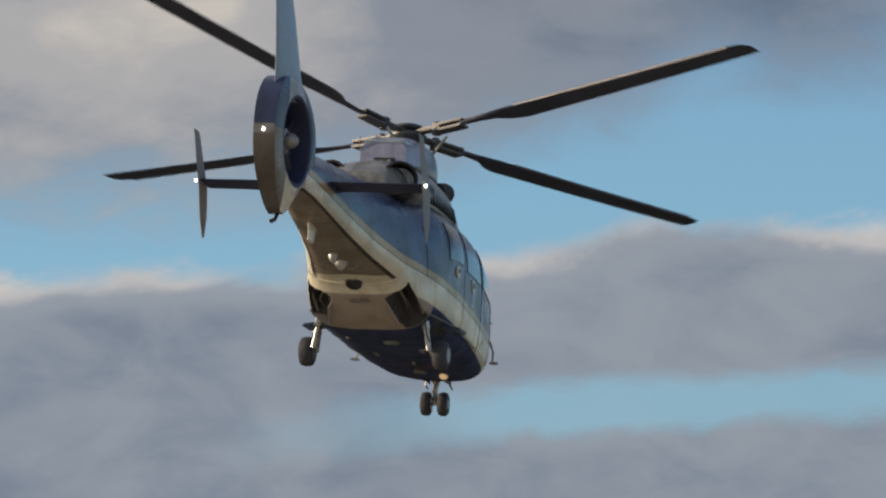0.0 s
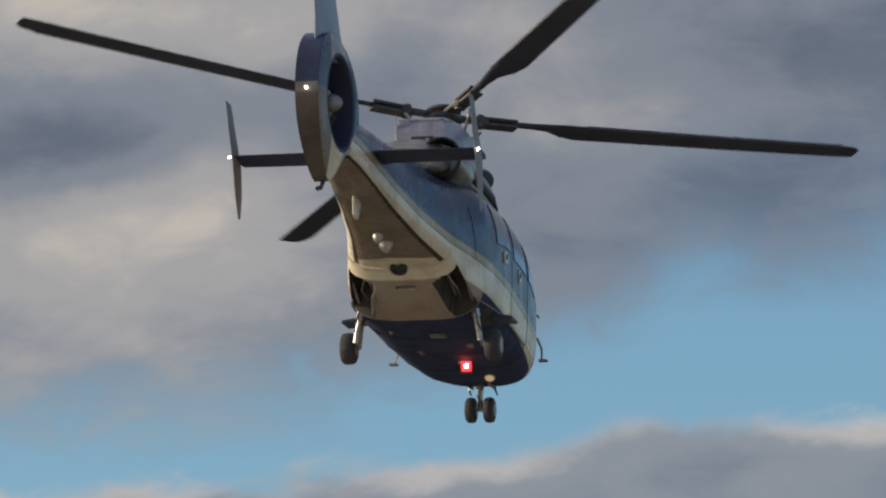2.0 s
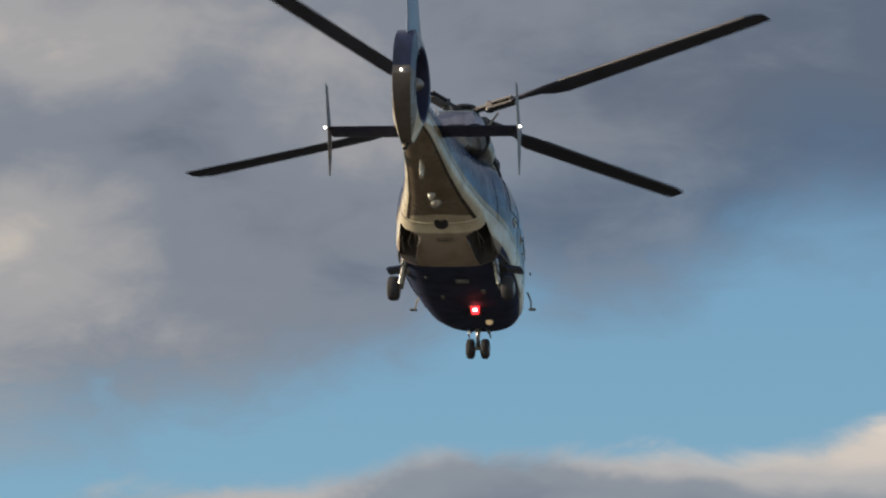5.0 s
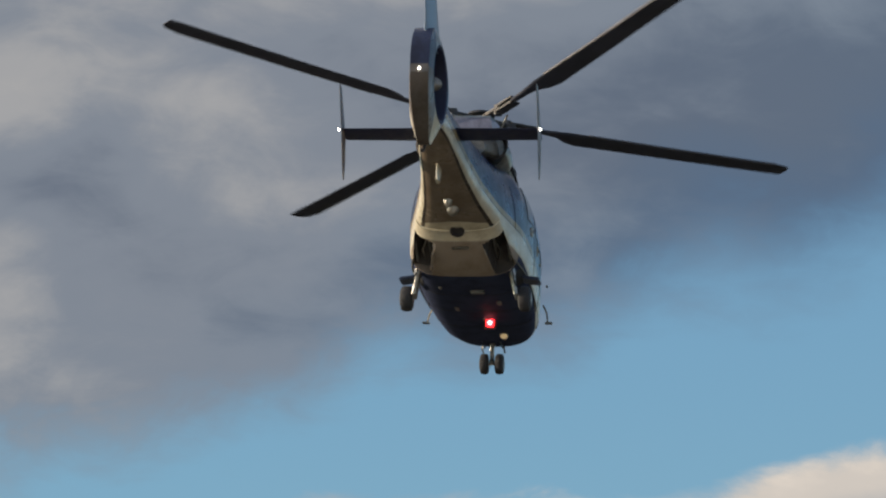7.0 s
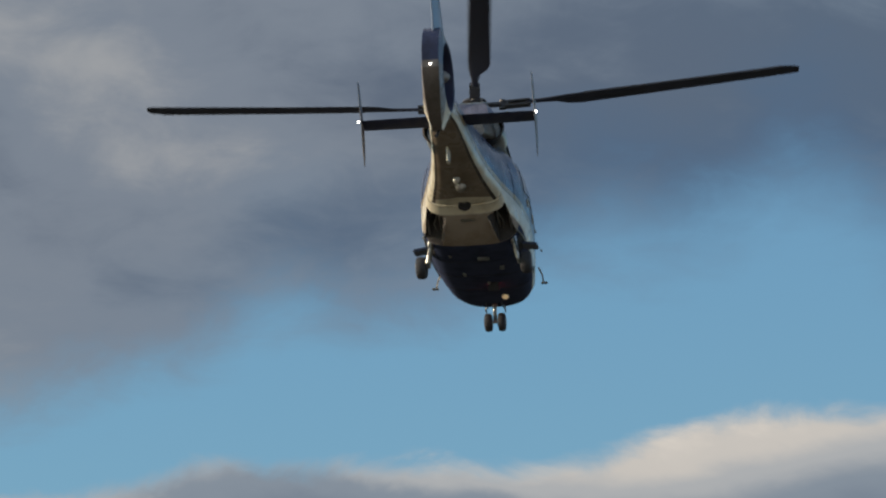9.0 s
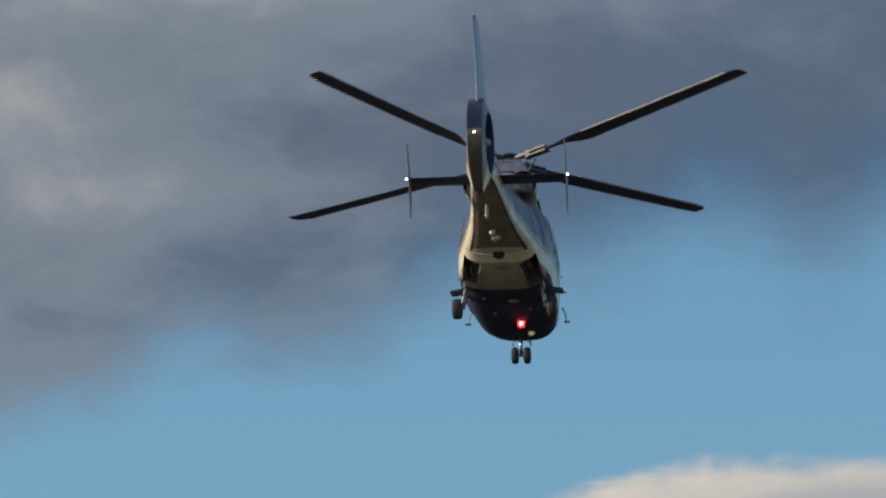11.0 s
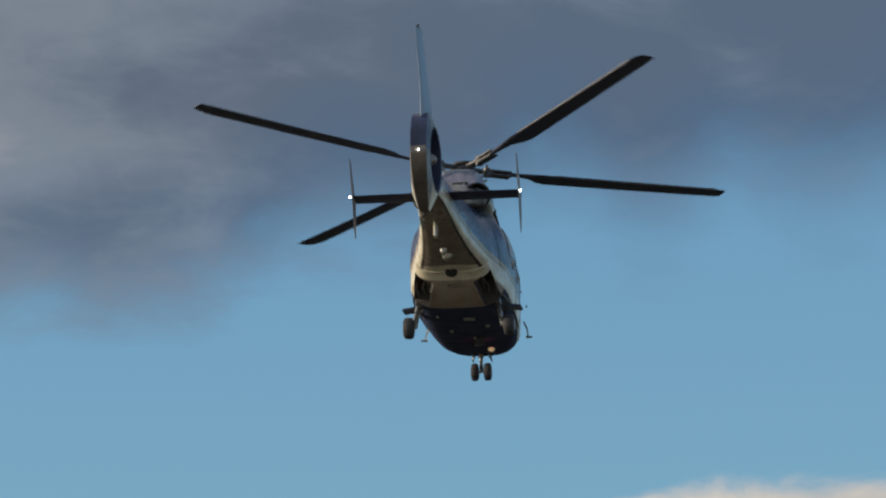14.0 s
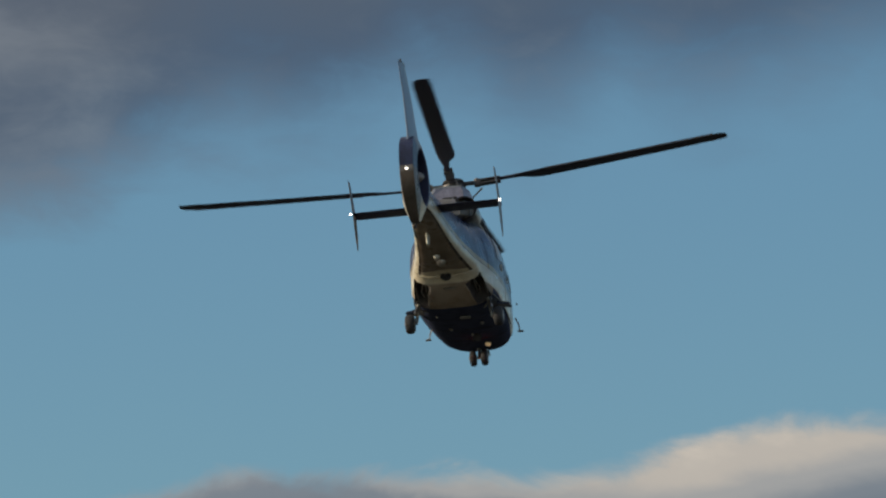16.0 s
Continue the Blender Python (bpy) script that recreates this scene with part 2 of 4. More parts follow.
def material(name, colour, rough=0.5, metal=0.0, coat=0.0, grain=0.15, size=6.0, bump=0.0, emit=0.0):
    """A surface with grime at two sizes."""
    m = bpy.data.materials.new(name)
    m.use_nodes = True
    n = Nodes(m.node_tree)
    at = n.add("TexCoord").outputs["Object"]
    coarse, fine = n.noise(at, size, 5.0, 0.6), n.noise(at, size * 9, 4.0, 0.6)
    b = n.add("BsdfPrincipled")
    k = n.math("ADD", n.math("MULTIPLY", coarse, 0.7), n.math("MULTIPLY", fine, 0.3))
    dark = tuple(c * (1 - grain * 1.6) for c in colour)
    pale = tuple(min(1, c * (1 + grain)) for c in colour)
    n.put(b.inputs["Base Color"], n.ramp(k, [(0.3, dark), (0.7, pale)], "LINEAR"))
    n.put(b.inputs["Roughness"], n.smooth(k, 0.25, 0.75, rough * 0.8, min(1, rough * 1.25)))
    b.inputs["Metallic"].default_value = metal
    b.inputs["Coat Weight"].default_value = coat
    b.inputs["Coat Roughness"].default_value = 0.12
    if bump:
        bp = n.add("Bump")
        bp.inputs["Strength"].default_value = bump
        bp.inputs["Distance"].default_value = 0.01
        n.put(bp.inputs["Height"], fine)
        n.put(b.inputs["Normal"], bp.outputs[0])
    if emit:
        b.inputs["Emission Color"].default_value = (*colour, 1)
        b.inputs["Emission Strength"].default_value = emit
    n.put(n.add("OutputMaterial").inputs[0], b.outputs[0])
    return m


BRONZE = (0.235, 0.188, 0.142)
NAVY, SHADED_CREAM_TAN, CREAM, GOLD, BROWN, SILVER = (0.048, 0.060, 0.115), (0.345, 0.285, 0.228), (0.70, 0.635, 0.49), (0.42, 0.31, 0.15), (0.05, 0.038, 0.03), (0.38, 0.41, 0.45)


def livery(name, kind):
    """Aircraft paint: navy above, cream and tan below (the belly panel's tan is painted shade), with dark and gold
    cheat lines that climb towards the tail.
    """
    m = bpy.data.materials.new(name)
    m.use_nodes = True
    n = Nodes(m.node_tree)
    at = n.add("TexCoord").outputs["Object"]
    split = n.add("SeparateXYZ")
    n.put(split.inputs[0], at)
    x, y, z = split.outputs
    coarse, fine = n.noise(at, 2.5, 5.0, 0.6), n.noise(at, 34.0, 4.0, 0.65)
    back_line = n.math("MULTIPLY_ADD", n.math("ADD", y, 2.65), -0.156, 1.16)
    front_line = n.math("MULTIPLY_ADD", n.math("ADD", y, 2.65), -0.085, 1.16)
    line = n.mix(n.math("GREATER_THAN", y, -2.65), back_line, front_line)
    h = n.math("SUBTRACT", z, line)

    def above(level, soft=0.004):
        return n.smooth(h, level - soft, level + soft)

    if kind == "body":
        c = n.mix(n.smooth(y, -1.56, -1.54), (*CREAM, 1), (*NAVY, 1))
        # shade of the down-turned belly panel, painted as tan over the cream
        c = n.mix(n.math("MULTIPLY", n.smooth(y, -2.44, -2.40), n.smooth(y, -1.54, -1.56)), c, (*SHADED_CREAM_TAN, 1))
        c = n.mix(above(-0.06), c, (*CREAM, 1))
        c = n.mix(above(0.27), c, (*BROWN, 1))
        c = n.mix(above(0.285), c, (*GOLD, 1))
        c = n.mix(above(0.38), c, (*NAVY, 1))
    elif kind == "boom":
        arch = n.math("MAXIMUM", n.math("SUBTRACT", 1.0, n.math("MULTIPLY", n.math("MULTIPLY", x, x), 2.6)), 0.0)
        collar = n.smooth(n.math("ADD", y, n.math("MULTIPLY", arch, 0.26)), -2.70, -2.68)
        c = n.mix(above(0.045), n.mix(collar, (*BRONZE, 1), (*CREAM, 1)), (*BROWN, 1))
        c = n.mix(above(0.075), c, (*CREAM, 1))
        c = n.mix(above(0.27), c, (*BROWN, 1))
        c = n.mix(above(0.285), c, (*GOLD, 1))
        c = n.mix(above(0.38), c, (*NAVY, 1))
    elif kind == "shroud":
        c = n.mix(n.smooth(n.math("ADD", z, n.math("MULTIPLY", n.math("ADD", y, 7.0), 0.5)), 1.74, 1.76), (*CREAM, 1), (*SILVER, 1))
        front = n.math("MULTIPLY", n.smooth(y, -6.80, -6.60), n.smooth(z, 1.95, 2.05))
        c = n.mix(front, c, (0.035, 0.05, 0.10, 1))
        rear = n.mix(n.smooth(z, 2.35, 2.36), (0.19, 0.15, 0.115, 1), (*NAVY, 1))
        c = n.mix(n.smooth(n.math("ADD", y, n.math("MULTIPLY", n.math("ABSOLUTE", n.math("SUBTRACT", z, 2.35)), -0.42)), -7.62, -7.64), c, rear)
    else:
        c = n.mix(n.smooth(z, 2.38, 2.39), (0.112, 0.094, 0.080, 1), (*NAVY, 1))
        c = n.mix(n.math("MULTIPLY", n.smooth(z, 2.26, 2.27), n.smooth(z, 2.39, 2.38)), c, (0.19, 0.18, 0.175, 1))
    # dirt streaks
    c = n.mix(n.smooth(n.math("ADD", coarse, n.math("MULTIPLY", fine, 0.4)), 0.60, 0.95), c, (0.70, 0.66, 0.60, 1), "MULTIPLY")
    b = n.add("BsdfPrincipled")
    n.put(b.inputs["Base Color"], c)
    low_side = n.smooth(h, -0.10, 0.0, 0.45, 0.0) if kind == "body" else 0.0
    n.put(b.inputs["Roughness"], n.math("ADD", n.smooth(coarse, 0.3, 0.7, 0.22, 0.40), low_side))
    if kind == "body":
        n.put(b.inputs["Specular IOR Level"], n.smooth(h, -0.10, 0.0, 0.08, 0.35))
        n.put(b.inputs["Coat Weight"], n.smooth(h, -0.06, 0.02, 0.0, 0.10))
    elif kind == "boom":
        b.inputs["Coat Weight"].default_value = 0.06
        b.inputs["Specular IOR Level"].default_value = 0.3
    else:
        b.inputs["Specular IOR Level"].default_value = 0.16
    b.inputs["Coat Roughness"].default_value = 0.10
    bp = n.add("Bump")
    bp.inputs["Strength"].default_value = 0.12
    bp.inputs["Distance"].default_value = 0.012
    n.put(bp.inputs["Height"], n.noise(at, 3.4, 3.0, 0.5))
    n.put(b.inputs["Normal"], bp.outputs[0])
    n.put(n.add("OutputMaterial").inputs[0], b.outputs[0])
    return m


M_BODY, M_BOOM, M_TAIL, M_SHROUD = livery("body_paint", "body"), livery("boom_paint", "boom"), livery("tail_paint", "tail"), livery("shroud_paint", "shroud")
M_NAVY = material("navy_paint", NAVY, 0.4, 0.0, 0.15)
M_SILVER = material("silver_paint", SILVER, 0.3, 0.2, 0.4)
M_CREAM = material("cream_paint", CREAM, 0.35, 0.0, 0.3, 0.3)
M_STAB = material("stabilizer_paint", (0.026, 0.032, 0.078), 0.6)
M_COWL = material("cowling_paint", (0.25, 0.235, 0.21), 0.36, 0.25, 0.3, 0.6, 4.5, 0.3)
M_ROTOR = material("blade_skin", (0.045, 0.049, 0.072), 0.7, 0.0, 0.0, 0.3, 3.0, 0.2)
M_BLADE_EDGE = material("blade_edge", (0.10, 0.095, 0.10), 0.45, 0.7)
M_HUB = material("hub_metal", (0.12, 0.115, 0.112), 0.5, 0.6, 0.0, 0.4, 12)
M_STEEL = material("bright_metal", (0.46, 0.44, 0.40), 0.36, 1.0, 0.0, 0.3, 15)
M_FAIRING = material("fairing_paint", (0.20, 0.23, 0.29), 0.38, 0.0, 0.3)
M_GREY = material("grey_metal", (0.30, 0.29, 0.27), 0.45, 0.5, 0.0, 0.4, 12)
M_TYRE = material("tyre_rubber", (0.048, 0.048, 0.052), 0.75, 0.0, 0.0, 0.3, 20, 0.3)
# for dark parts, and for painted shade where an opening has no depth
M_DARK = material("dark_parts_and_shade", (0.040, 0.038, 0.040), 0.75, 0.0, 0.0, 0.3, 9)
M_PLATE = material("end_plate_paint", (0.20, 0.19, 0.19), 0.5)
M_LAVENDER = material("lavender_paint", (0.30, 0.30, 0.40), 0.42, 0.0, 0.2, 0.3, 8)
M_TAN = material("tan_paint", SHADED_CREAM_TAN, 0.45)
M_WELL = material("wheel_well_paint", (0.055, 0.048, 0.044), 0.7, 0.0, 0.0, 0.4, 9)
M_SOOT = material("burnt_exhaust", (0.040, 0.032, 0.027), 0.55, 0.6, 0.0, 0.5, 9)
M_SEAM = material("panel_seam", (0.02, 0.021, 0.024), 0.7)
M_WHITE_LAMP = material("white_lamp", (1.0, 0.97, 0.9), 0.2, emit=6.0)
M_LANDING = material("landing_lamp", (1.0, 0.74, 0.42), 0.3, emit=0.16)
M_RED_LAMP = material("red_lamp", (1.0, 0.015, 0.02), 0.2, emit=7.0)
M_RED_CORE = material("red_lamp_glare", (1.0, 0.45, 0.45), 0.2, emit=8.0)
M_GLASS = material("tinted_glass", (0.010, 0.016, 0.026), 0.10, 0.0, 0.25, 0.05)


def ground_material():
    m = bpy.data.materials.new("bounce_ground")
    m.use_nodes = True
    n = Nodes(m.node_tree)
    at = n.add("TexCoord").outputs["Object"]
    b = n.add("BsdfPrincipled")
    split = n.add("SeparateXYZ")
    n.put(split.inputs[0], at)
    k = n.math("ADD", n.math("MULTIPLY", n.noise(at, 0.02, 6.0), 0.6), n.math("MULTIPLY", n.noise(at, 3.0, 5.0), 0.4))
    # unseen pale stretch, added to bounce light up onto the underside
    pale_bounce = n.ramp(k, [(0.3, (0.30, 0.26, 0.20)), (0.55, (0.42, 0.37, 0.29)), (0.75, (0.50, 0.45, 0.36))], "LINEAR")
    # unseen dark stretch farther out, added to dim that bounce
    dim_bounce = n.ramp(k, [(0.3, (0.022, 0.026, 0.016)), (0.7, (0.052, 0.048, 0.030))], "LINEAR")
    border = n.math("ADD", split.outputs[1], n.math("MULTIPLY", n.math("SUBTRACT", n.noise(at, 0.05, 4.0), 0.5), 12.0))
    n.put(b.inputs["Base Color"], n.mix(n.smooth(border, 86.0, 91.0), pale_bounce, dim_bounce))
    b.inputs["Roughness"].default_value = 0.9
    n.put(n.add("OutputMaterial").inputs[0], b.outputs[0])
    return m


# ---------------------------------------------------------------- mesh helpers
def part(name, bm, mat, parent=None, label="", smooth_angle=40.0, second=None):
    bmesh.ops.recalc_face_normals(bm, faces=bm.faces[:])
    for f in bm.faces:
        f.smooth = True
    limit = radians(smooth_angle)
    for e in bm.edges:
        e.smooth = len(e.link_faces) == 2 and e.calc_face_angle(0.0) < limit
    data = bpy.data.meshes.new(name)
    bm.to_mesh(data)
    bm.free()
    data.materials.append(mat)
    if second:
        data.materials.append(second)
    ob = new(name, data)
    if parent:
        ob.parent = parent
    if label:
        tagged(ob, label)
    return ob



def grid(bm, rows, closed=True, caps=True):
    """Faces between rows of points."""
    made = [[bm.verts.new(p) for p in row] for row in rows]
    for a, b in zip(made, made[1:]):
        count = len(a)
        for i in range(count if closed else count - 1):
            j = (i + 1) % count
            bm.faces.new((a[i], a[j], b[j], b[i]))
    if caps:
        bm.faces.new(made[0])
        bm.faces.new(made[-1][::-1])
    return made


def tube(bm, points, radii, sides=12):
    """A round bar through points with a radius at each."""
    points = [Vector(p) for p in points]
    rows = []
    for i, p in enumerate(points):
        way = (points[min(i + 1, len(points) - 1)] - points[max(i - 1, 0)]).normalized()
        side = way.cross(Vector((0, 0, 1)) if abs(way.z) < 0.9 else Vector((1, 0, 0))).normalized()
        up = way.cross(side)
        rows.append([p + (side * math.cos(a) + up * math.sin(a)) * radii[i] for a in (2 * math.pi * k / sides for k in range(sides))])
    grid(bm, rows)
    return bm


def turned(bm, axis_from, way, profile, sides=24):
    """A turned body: profile of (along, radius)."""
    way = Vector(way).normalized()
    side = way.cross(Vector((0, 0, 1)) if abs(way.z) < 0.9 else Vector((1, 0, 0))).normalized()
    up = way.cross(side)
    start = Vector(axis_from)
    rows = [[start + way * s + (side * math.cos(a) + up * math.sin(a)) * max(r, 0.001) for a in (2 * math.pi * k / sides for k in range(sides))] for s, r in profile]
    grid(bm, rows)
    return bm


def block(bm, centre, size, turn=(0, 0, 0), bevel=0.01):
    m = pose(*centre, *turn) @ Matrix.Diagonal((*size, 1))
    made = bmesh.ops.create_cube(bm, size=1.0, matrix=m)
    edges = {e for v in made["verts"] for e in v.link_edges}
    if bevel:
        bmesh.ops.bevel(bm, geom=list(edges), offset=bevel, segments=2, affect="EDGES")
    return bm


def wing(bm, sections, count=14):
    """A lofted aerofoil: sections of (leading edge point, trailing edge point, thickness, thickness direction)."""
    rows = []
    for lead, trail, thick, side in sections:
        lead, trail, side = Vector(lead), Vector(trail), Vector(side)
        row = []
        for k in range(count):
            a = 2 * math.pi * k / count
            s = 0.5 - 0.5 * math.cos(a)
            w = thick * 0.5 * math.sin(a) * (1.25 - 0.75 * s)
            row.append(lead.lerp(trail, s) + side * w)
        rows.append(row)
    grid(bm, rows)
    return bm


# ---------------------------------------------------------------- the helicopter's hull
BODY = [  # y, half width, bottom, top, height of the greatest width, squareness below, squareness above
    (3.95, 0.048, 1.06, 1.2, 1.13, 2.0, 2.0),
    (3.8, 0.266, 0.84, 1.4, 1.12, 2.2, 2.0),
    (3.4, 0.522, 0.66, 1.66, 1.12, 2.6, 2.0),
    (2.9, 0.694, 0.55, 1.98, 1.14, 3.2, 2.2),
    (2.3, 0.807, 0.52, 2.3, 1.3, 4.4, 3.0),
    (1.5, 0.883, 0.54, 2.5, 1.38, 4.6, 3.0),
    (0.5, 0.931, 0.57, 2.56, 1.42, 4.4, 3.0),
    (-0.5, 0.959, 0.59, 2.56, 1.42, 3.6, 3.0),
    (-1.3, 0.915, 0.62, 2.56, 1.34, 3.6, 3.0),
    (-1.8, 0.84, 0.7, 2.55, 1.26, 3.8, 2.4),
    (-2.25, 0.75, 0.9, 2.53, 1.28, 3.6, 2.3),
    (-2.62, 0.66, 1.15, 2.5, 1.42, 3.2, 2.2),
]
BOOM = [
    (-2.30, 0.735, 1.10, 2.50, 1.40, 3.2, 2.2),
    (-2.62, 0.668, 1.15, 2.50, 1.45, 3.2, 2.2),
    (-3.50, 0.49, 1.29, 2.48, 1.56, 3.2, 2.2),
    (-4.50, 0.37, 1.45, 2.44, 1.70, 3.2, 2.2),
    (-5.50, 0.29, 1.60, 2.40, 1.83, 3.2, 2.2),
    (-6.10, 0.24, 1.70, 2.37, 1.92, 3.2, 2.2),
    (-6.34, 0.19, 1.76, 2.34, 1.97, 3.2, 2.2),
]
COWL = [
    (1.75, 0.34, 2.40, 2.56, 2.45, 2.2, 2.2),
    (1.20, 0.53, 2.38, 2.80, 2.45, 2.4, 2.4),
    (0.40, 0.62, 2.38, 3.02, 2.46, 2.6, 2.6),
    (-0.60, 0.66, 2.38, 3.06, 2.46, 2.6, 2.6),
    (-1.60, 0.64, 2.38, 3.00, 2.46, 2.6, 2.6),
    (-2.30, 0.58, 2.36, 2.86, 2.46, 2.6, 2.6),
    (-2.75, 0.40, 2.34, 2.64, 2.44, 2.4, 2.4),
]
DOGHOUSE = [
    (0.62, 0.16, 2.95, 3.10, 3.0, 2, 2.2),
    (0.42, 0.36, 2.92, 3.32, 3.0, 2, 3.0),
    (0.00, 0.45, 2.90, 3.45, 3.0, 2, 3.6),
    (-0.55, 0.45, 2.88, 3.45, 3.0, 2, 4.0),
    (-1.10, 0.42, 2.84, 3.42, 3.0, 2, 4.0),
    (-1.45, 0.22, 2.80, 3.16, 2.95, 2, 2.4),
]


@functools.lru_cache(maxsize=None)
def section_at(key, y):
    stations = key
    ys = [-s[0] for s in stations]
    vals = []
    for k in range(1, 7):
        v = [s[k] for s in stations]
        near = [np.interp(-y + d, ys, v) for d in (-0.12, -0.06, 0.0, 0.06, 0.12)]
        vals.append(float(np.mean(near)))
    return vals


def section(stations, y):
    return section_at(tuple(stations), y)


def skin(stations, y, a, out=0.0):
    """The hull's point at length y and angle a (degrees: 0 right, 90 top, 270 bottom)."""
    hw, zb, zt, zc, nl, nu = section(stations, y)
    c, s = math.cos(radians(a)), math.sin(radians(a))
    e = 2.0 / (nu if s >= 0 else nl)
    x = (hw + out) * math.copysign(abs(c) ** e, c)
    z = zc + ((zt - zc + out) if s >= 0 else -(zc - zb + out)) * abs(s) ** e * (1 if s >= 0 else 1)
    return Vector((x, y, z))


def hull(stations, steps, around=72):
    bm = bmesh.new()
    y0, y1 = stations[0][0], stations[-1][0]
    rows = [[skin(stations, y0 + (y1 - y0) * i / steps, 360.0 * k / around) for k in range(around)] for i in range(steps + 1)]
    grid(bm, rows)
    return bm


def well_edge(y):
    """Inner edge of a wheel well, from the hull's middle, at length y."""
    return 0.36 + 0.16 * (y + 2.42) / 0.86


def open_wells(bm):
    """Cuts both wheel wells out of the hull; gives each one's walls and roof as a mesh of its own."""
    cut = {1: [], -1: []}
    for f in bm.faces:
        c = f.calc_center_median()
        hw, zb, zt, zc, nl, nu = section(BODY, round(c.y, 2))
        slant = 0.45 * max(0.0, 0.52 - abs(c.x)) + 0.35 * max(0.0, abs(c.x) - 0.66)
        if -2.42 + slant < c.y < -1.57 and c.z < zc - 0.02 and well_edge(c.y) < abs(c.x) and (abs(c.x) < 0.90 * hw or c.z < zb + 0.20):
            cut[1 if c.x > 0 else -1].append(f)
    shells = {}
    for side, faces in cut.items():
        count = collections.Counter(e for f in faces for e in f.edges)
        rim = [e for e, k in count.items() if k == 1]
        shell = bmesh.new()
        made, deep = {}, {}

        def corner(v):
            if v not in made:
                made[v] = shell.verts.new(v.co)
                way = Vector((side * 0.55, v.co.y * 0.6 - 0.4 * 1.99, 1.45)) - v.co
                deep[v] = shell.verts.new(v.co + way * 0.55)
            return made[v], deep[v]

        for e in rim:
            (a, a2), (b, b2) = corner(e.verts[0]), corner(e.verts[1])
            shell.faces.new((a, b, b2, a2))
        middle = sum((v.co for v in deep.values()), Vector()) / len(deep)
        top = shell.verts.new(middle + Vector((0, 0, 0.05)))
        for e in rim:
            shell.faces.new((deep[e.verts[0]], deep[e.verts[1]], top))
        shells[side] = shell
    bmesh.ops.delete(bm, geom=cut[1] + cut[-1], context="FACES")
    return shells


def panel(stations, y0, y1, a0, a1, out, thick=0.02, ny=8, na=8, trim=0.0, pinch=0.0):
    """A shell piece that lies on the hull; trim slants its ends."""
    bm = bmesh.new()
    layers = []
    mid, half = (a0 + a1) / 2, (a1 - a0) / 2
    wide = [half * (1 - pinch * abs(2 * i / ny - 1) ** 3) for i in range(ny + 1)]
    for o in (out, out - thick):
        layers.append([[bm.verts.new(skin(stations, y0 + (y1 - y0) * i / ny + trim * (j / na - 0.5), mid + wide[i] * (2 * j / na - 1), o)) for j in range(na + 1)] for i in range(ny + 1)])
    top, bot = layers
    for i in range(ny):
        for j in range(na):
            bm.faces.new((top[i][j], top[i + 1][j], top[i + 1][j + 1], top[i][j + 1]))
            bm.faces.new((bot[i][j], bot[i][j + 1], bot[i + 1][j + 1], bot[i + 1][j]))
    for i in range(ny):
        for j in (0, na):
            bm.faces.new((top[i][j], top[i + 1][j], bot[i + 1][j], bot[i][j]))
    for j in range(na):
        for i in (0, ny):
            bm.faces.new((top[i][j], top[i][j + 1], bot[i][j + 1], bot[i][j]))
    return bm

def pit(stations, yc, half_y, ac, half_a, out, thick=0.02, power=3.0, rings=5, count=36, inner=0.0):
    """A rounded patch, or a rim when inner is above 0, that follows the hull."""
    bm = bmesh.new()
    layers = []
    for o in (out, out - thick):
        rows = []
        for i in range(rings + 1):
            r = max(inner + (1 - inner) * i / rings, 0.02)
            row = []
            for k in range(count):
                a = 2 * math.pi * k / count
                c, w = math.cos(a), math.sin(a)
                f = r / (abs(c) ** power + abs(w) ** power) ** (1 / power)
                row.append(bm.verts.new(skin(stations, yc + half_y * f * c, ac + half_a * f * w, o)))
            rows.append(row)
        layers.append(rows)
    loops = layers[0] + layers[1][::-1]
    for a, c in zip(loops, loops[1:] + loops[:1]):
        for k in range(count):
            j = (k + 1) % count
            bm.faces.new((a[k], a[j], c[j], c[k]))
    return bm


# ---------------------------------------------------------------- setting
def build_ground():
    bm = bmesh.new()
    rings = [0.0, 30.0, 120.0, 500.0, 1600.0, 4500.0]
    rows = [[(max(r, 0.5) * math.cos(2 * math.pi * k / 48), 60 + max(r, 0.5) * math.sin(2 * math.pi * k / 48), 0.0) for k in range(48)] for r in rings]
    made = grid(bm, rows, caps=False)
    bm.faces.new(made[0])
    ob = part("ground", bm, ground_material())
    return tagged(ob, "flat unseen ground, pale nearby and dark farther out to set the light bounced onto the aircraft", "ground", kind="structure")


build_ground()


# ---------------------------------------------------------------- helicopter
heli = tagged(new("helicopter"), "navy, cream and gold twin-engine helicopter flying away with its wheels down", "helicopter")


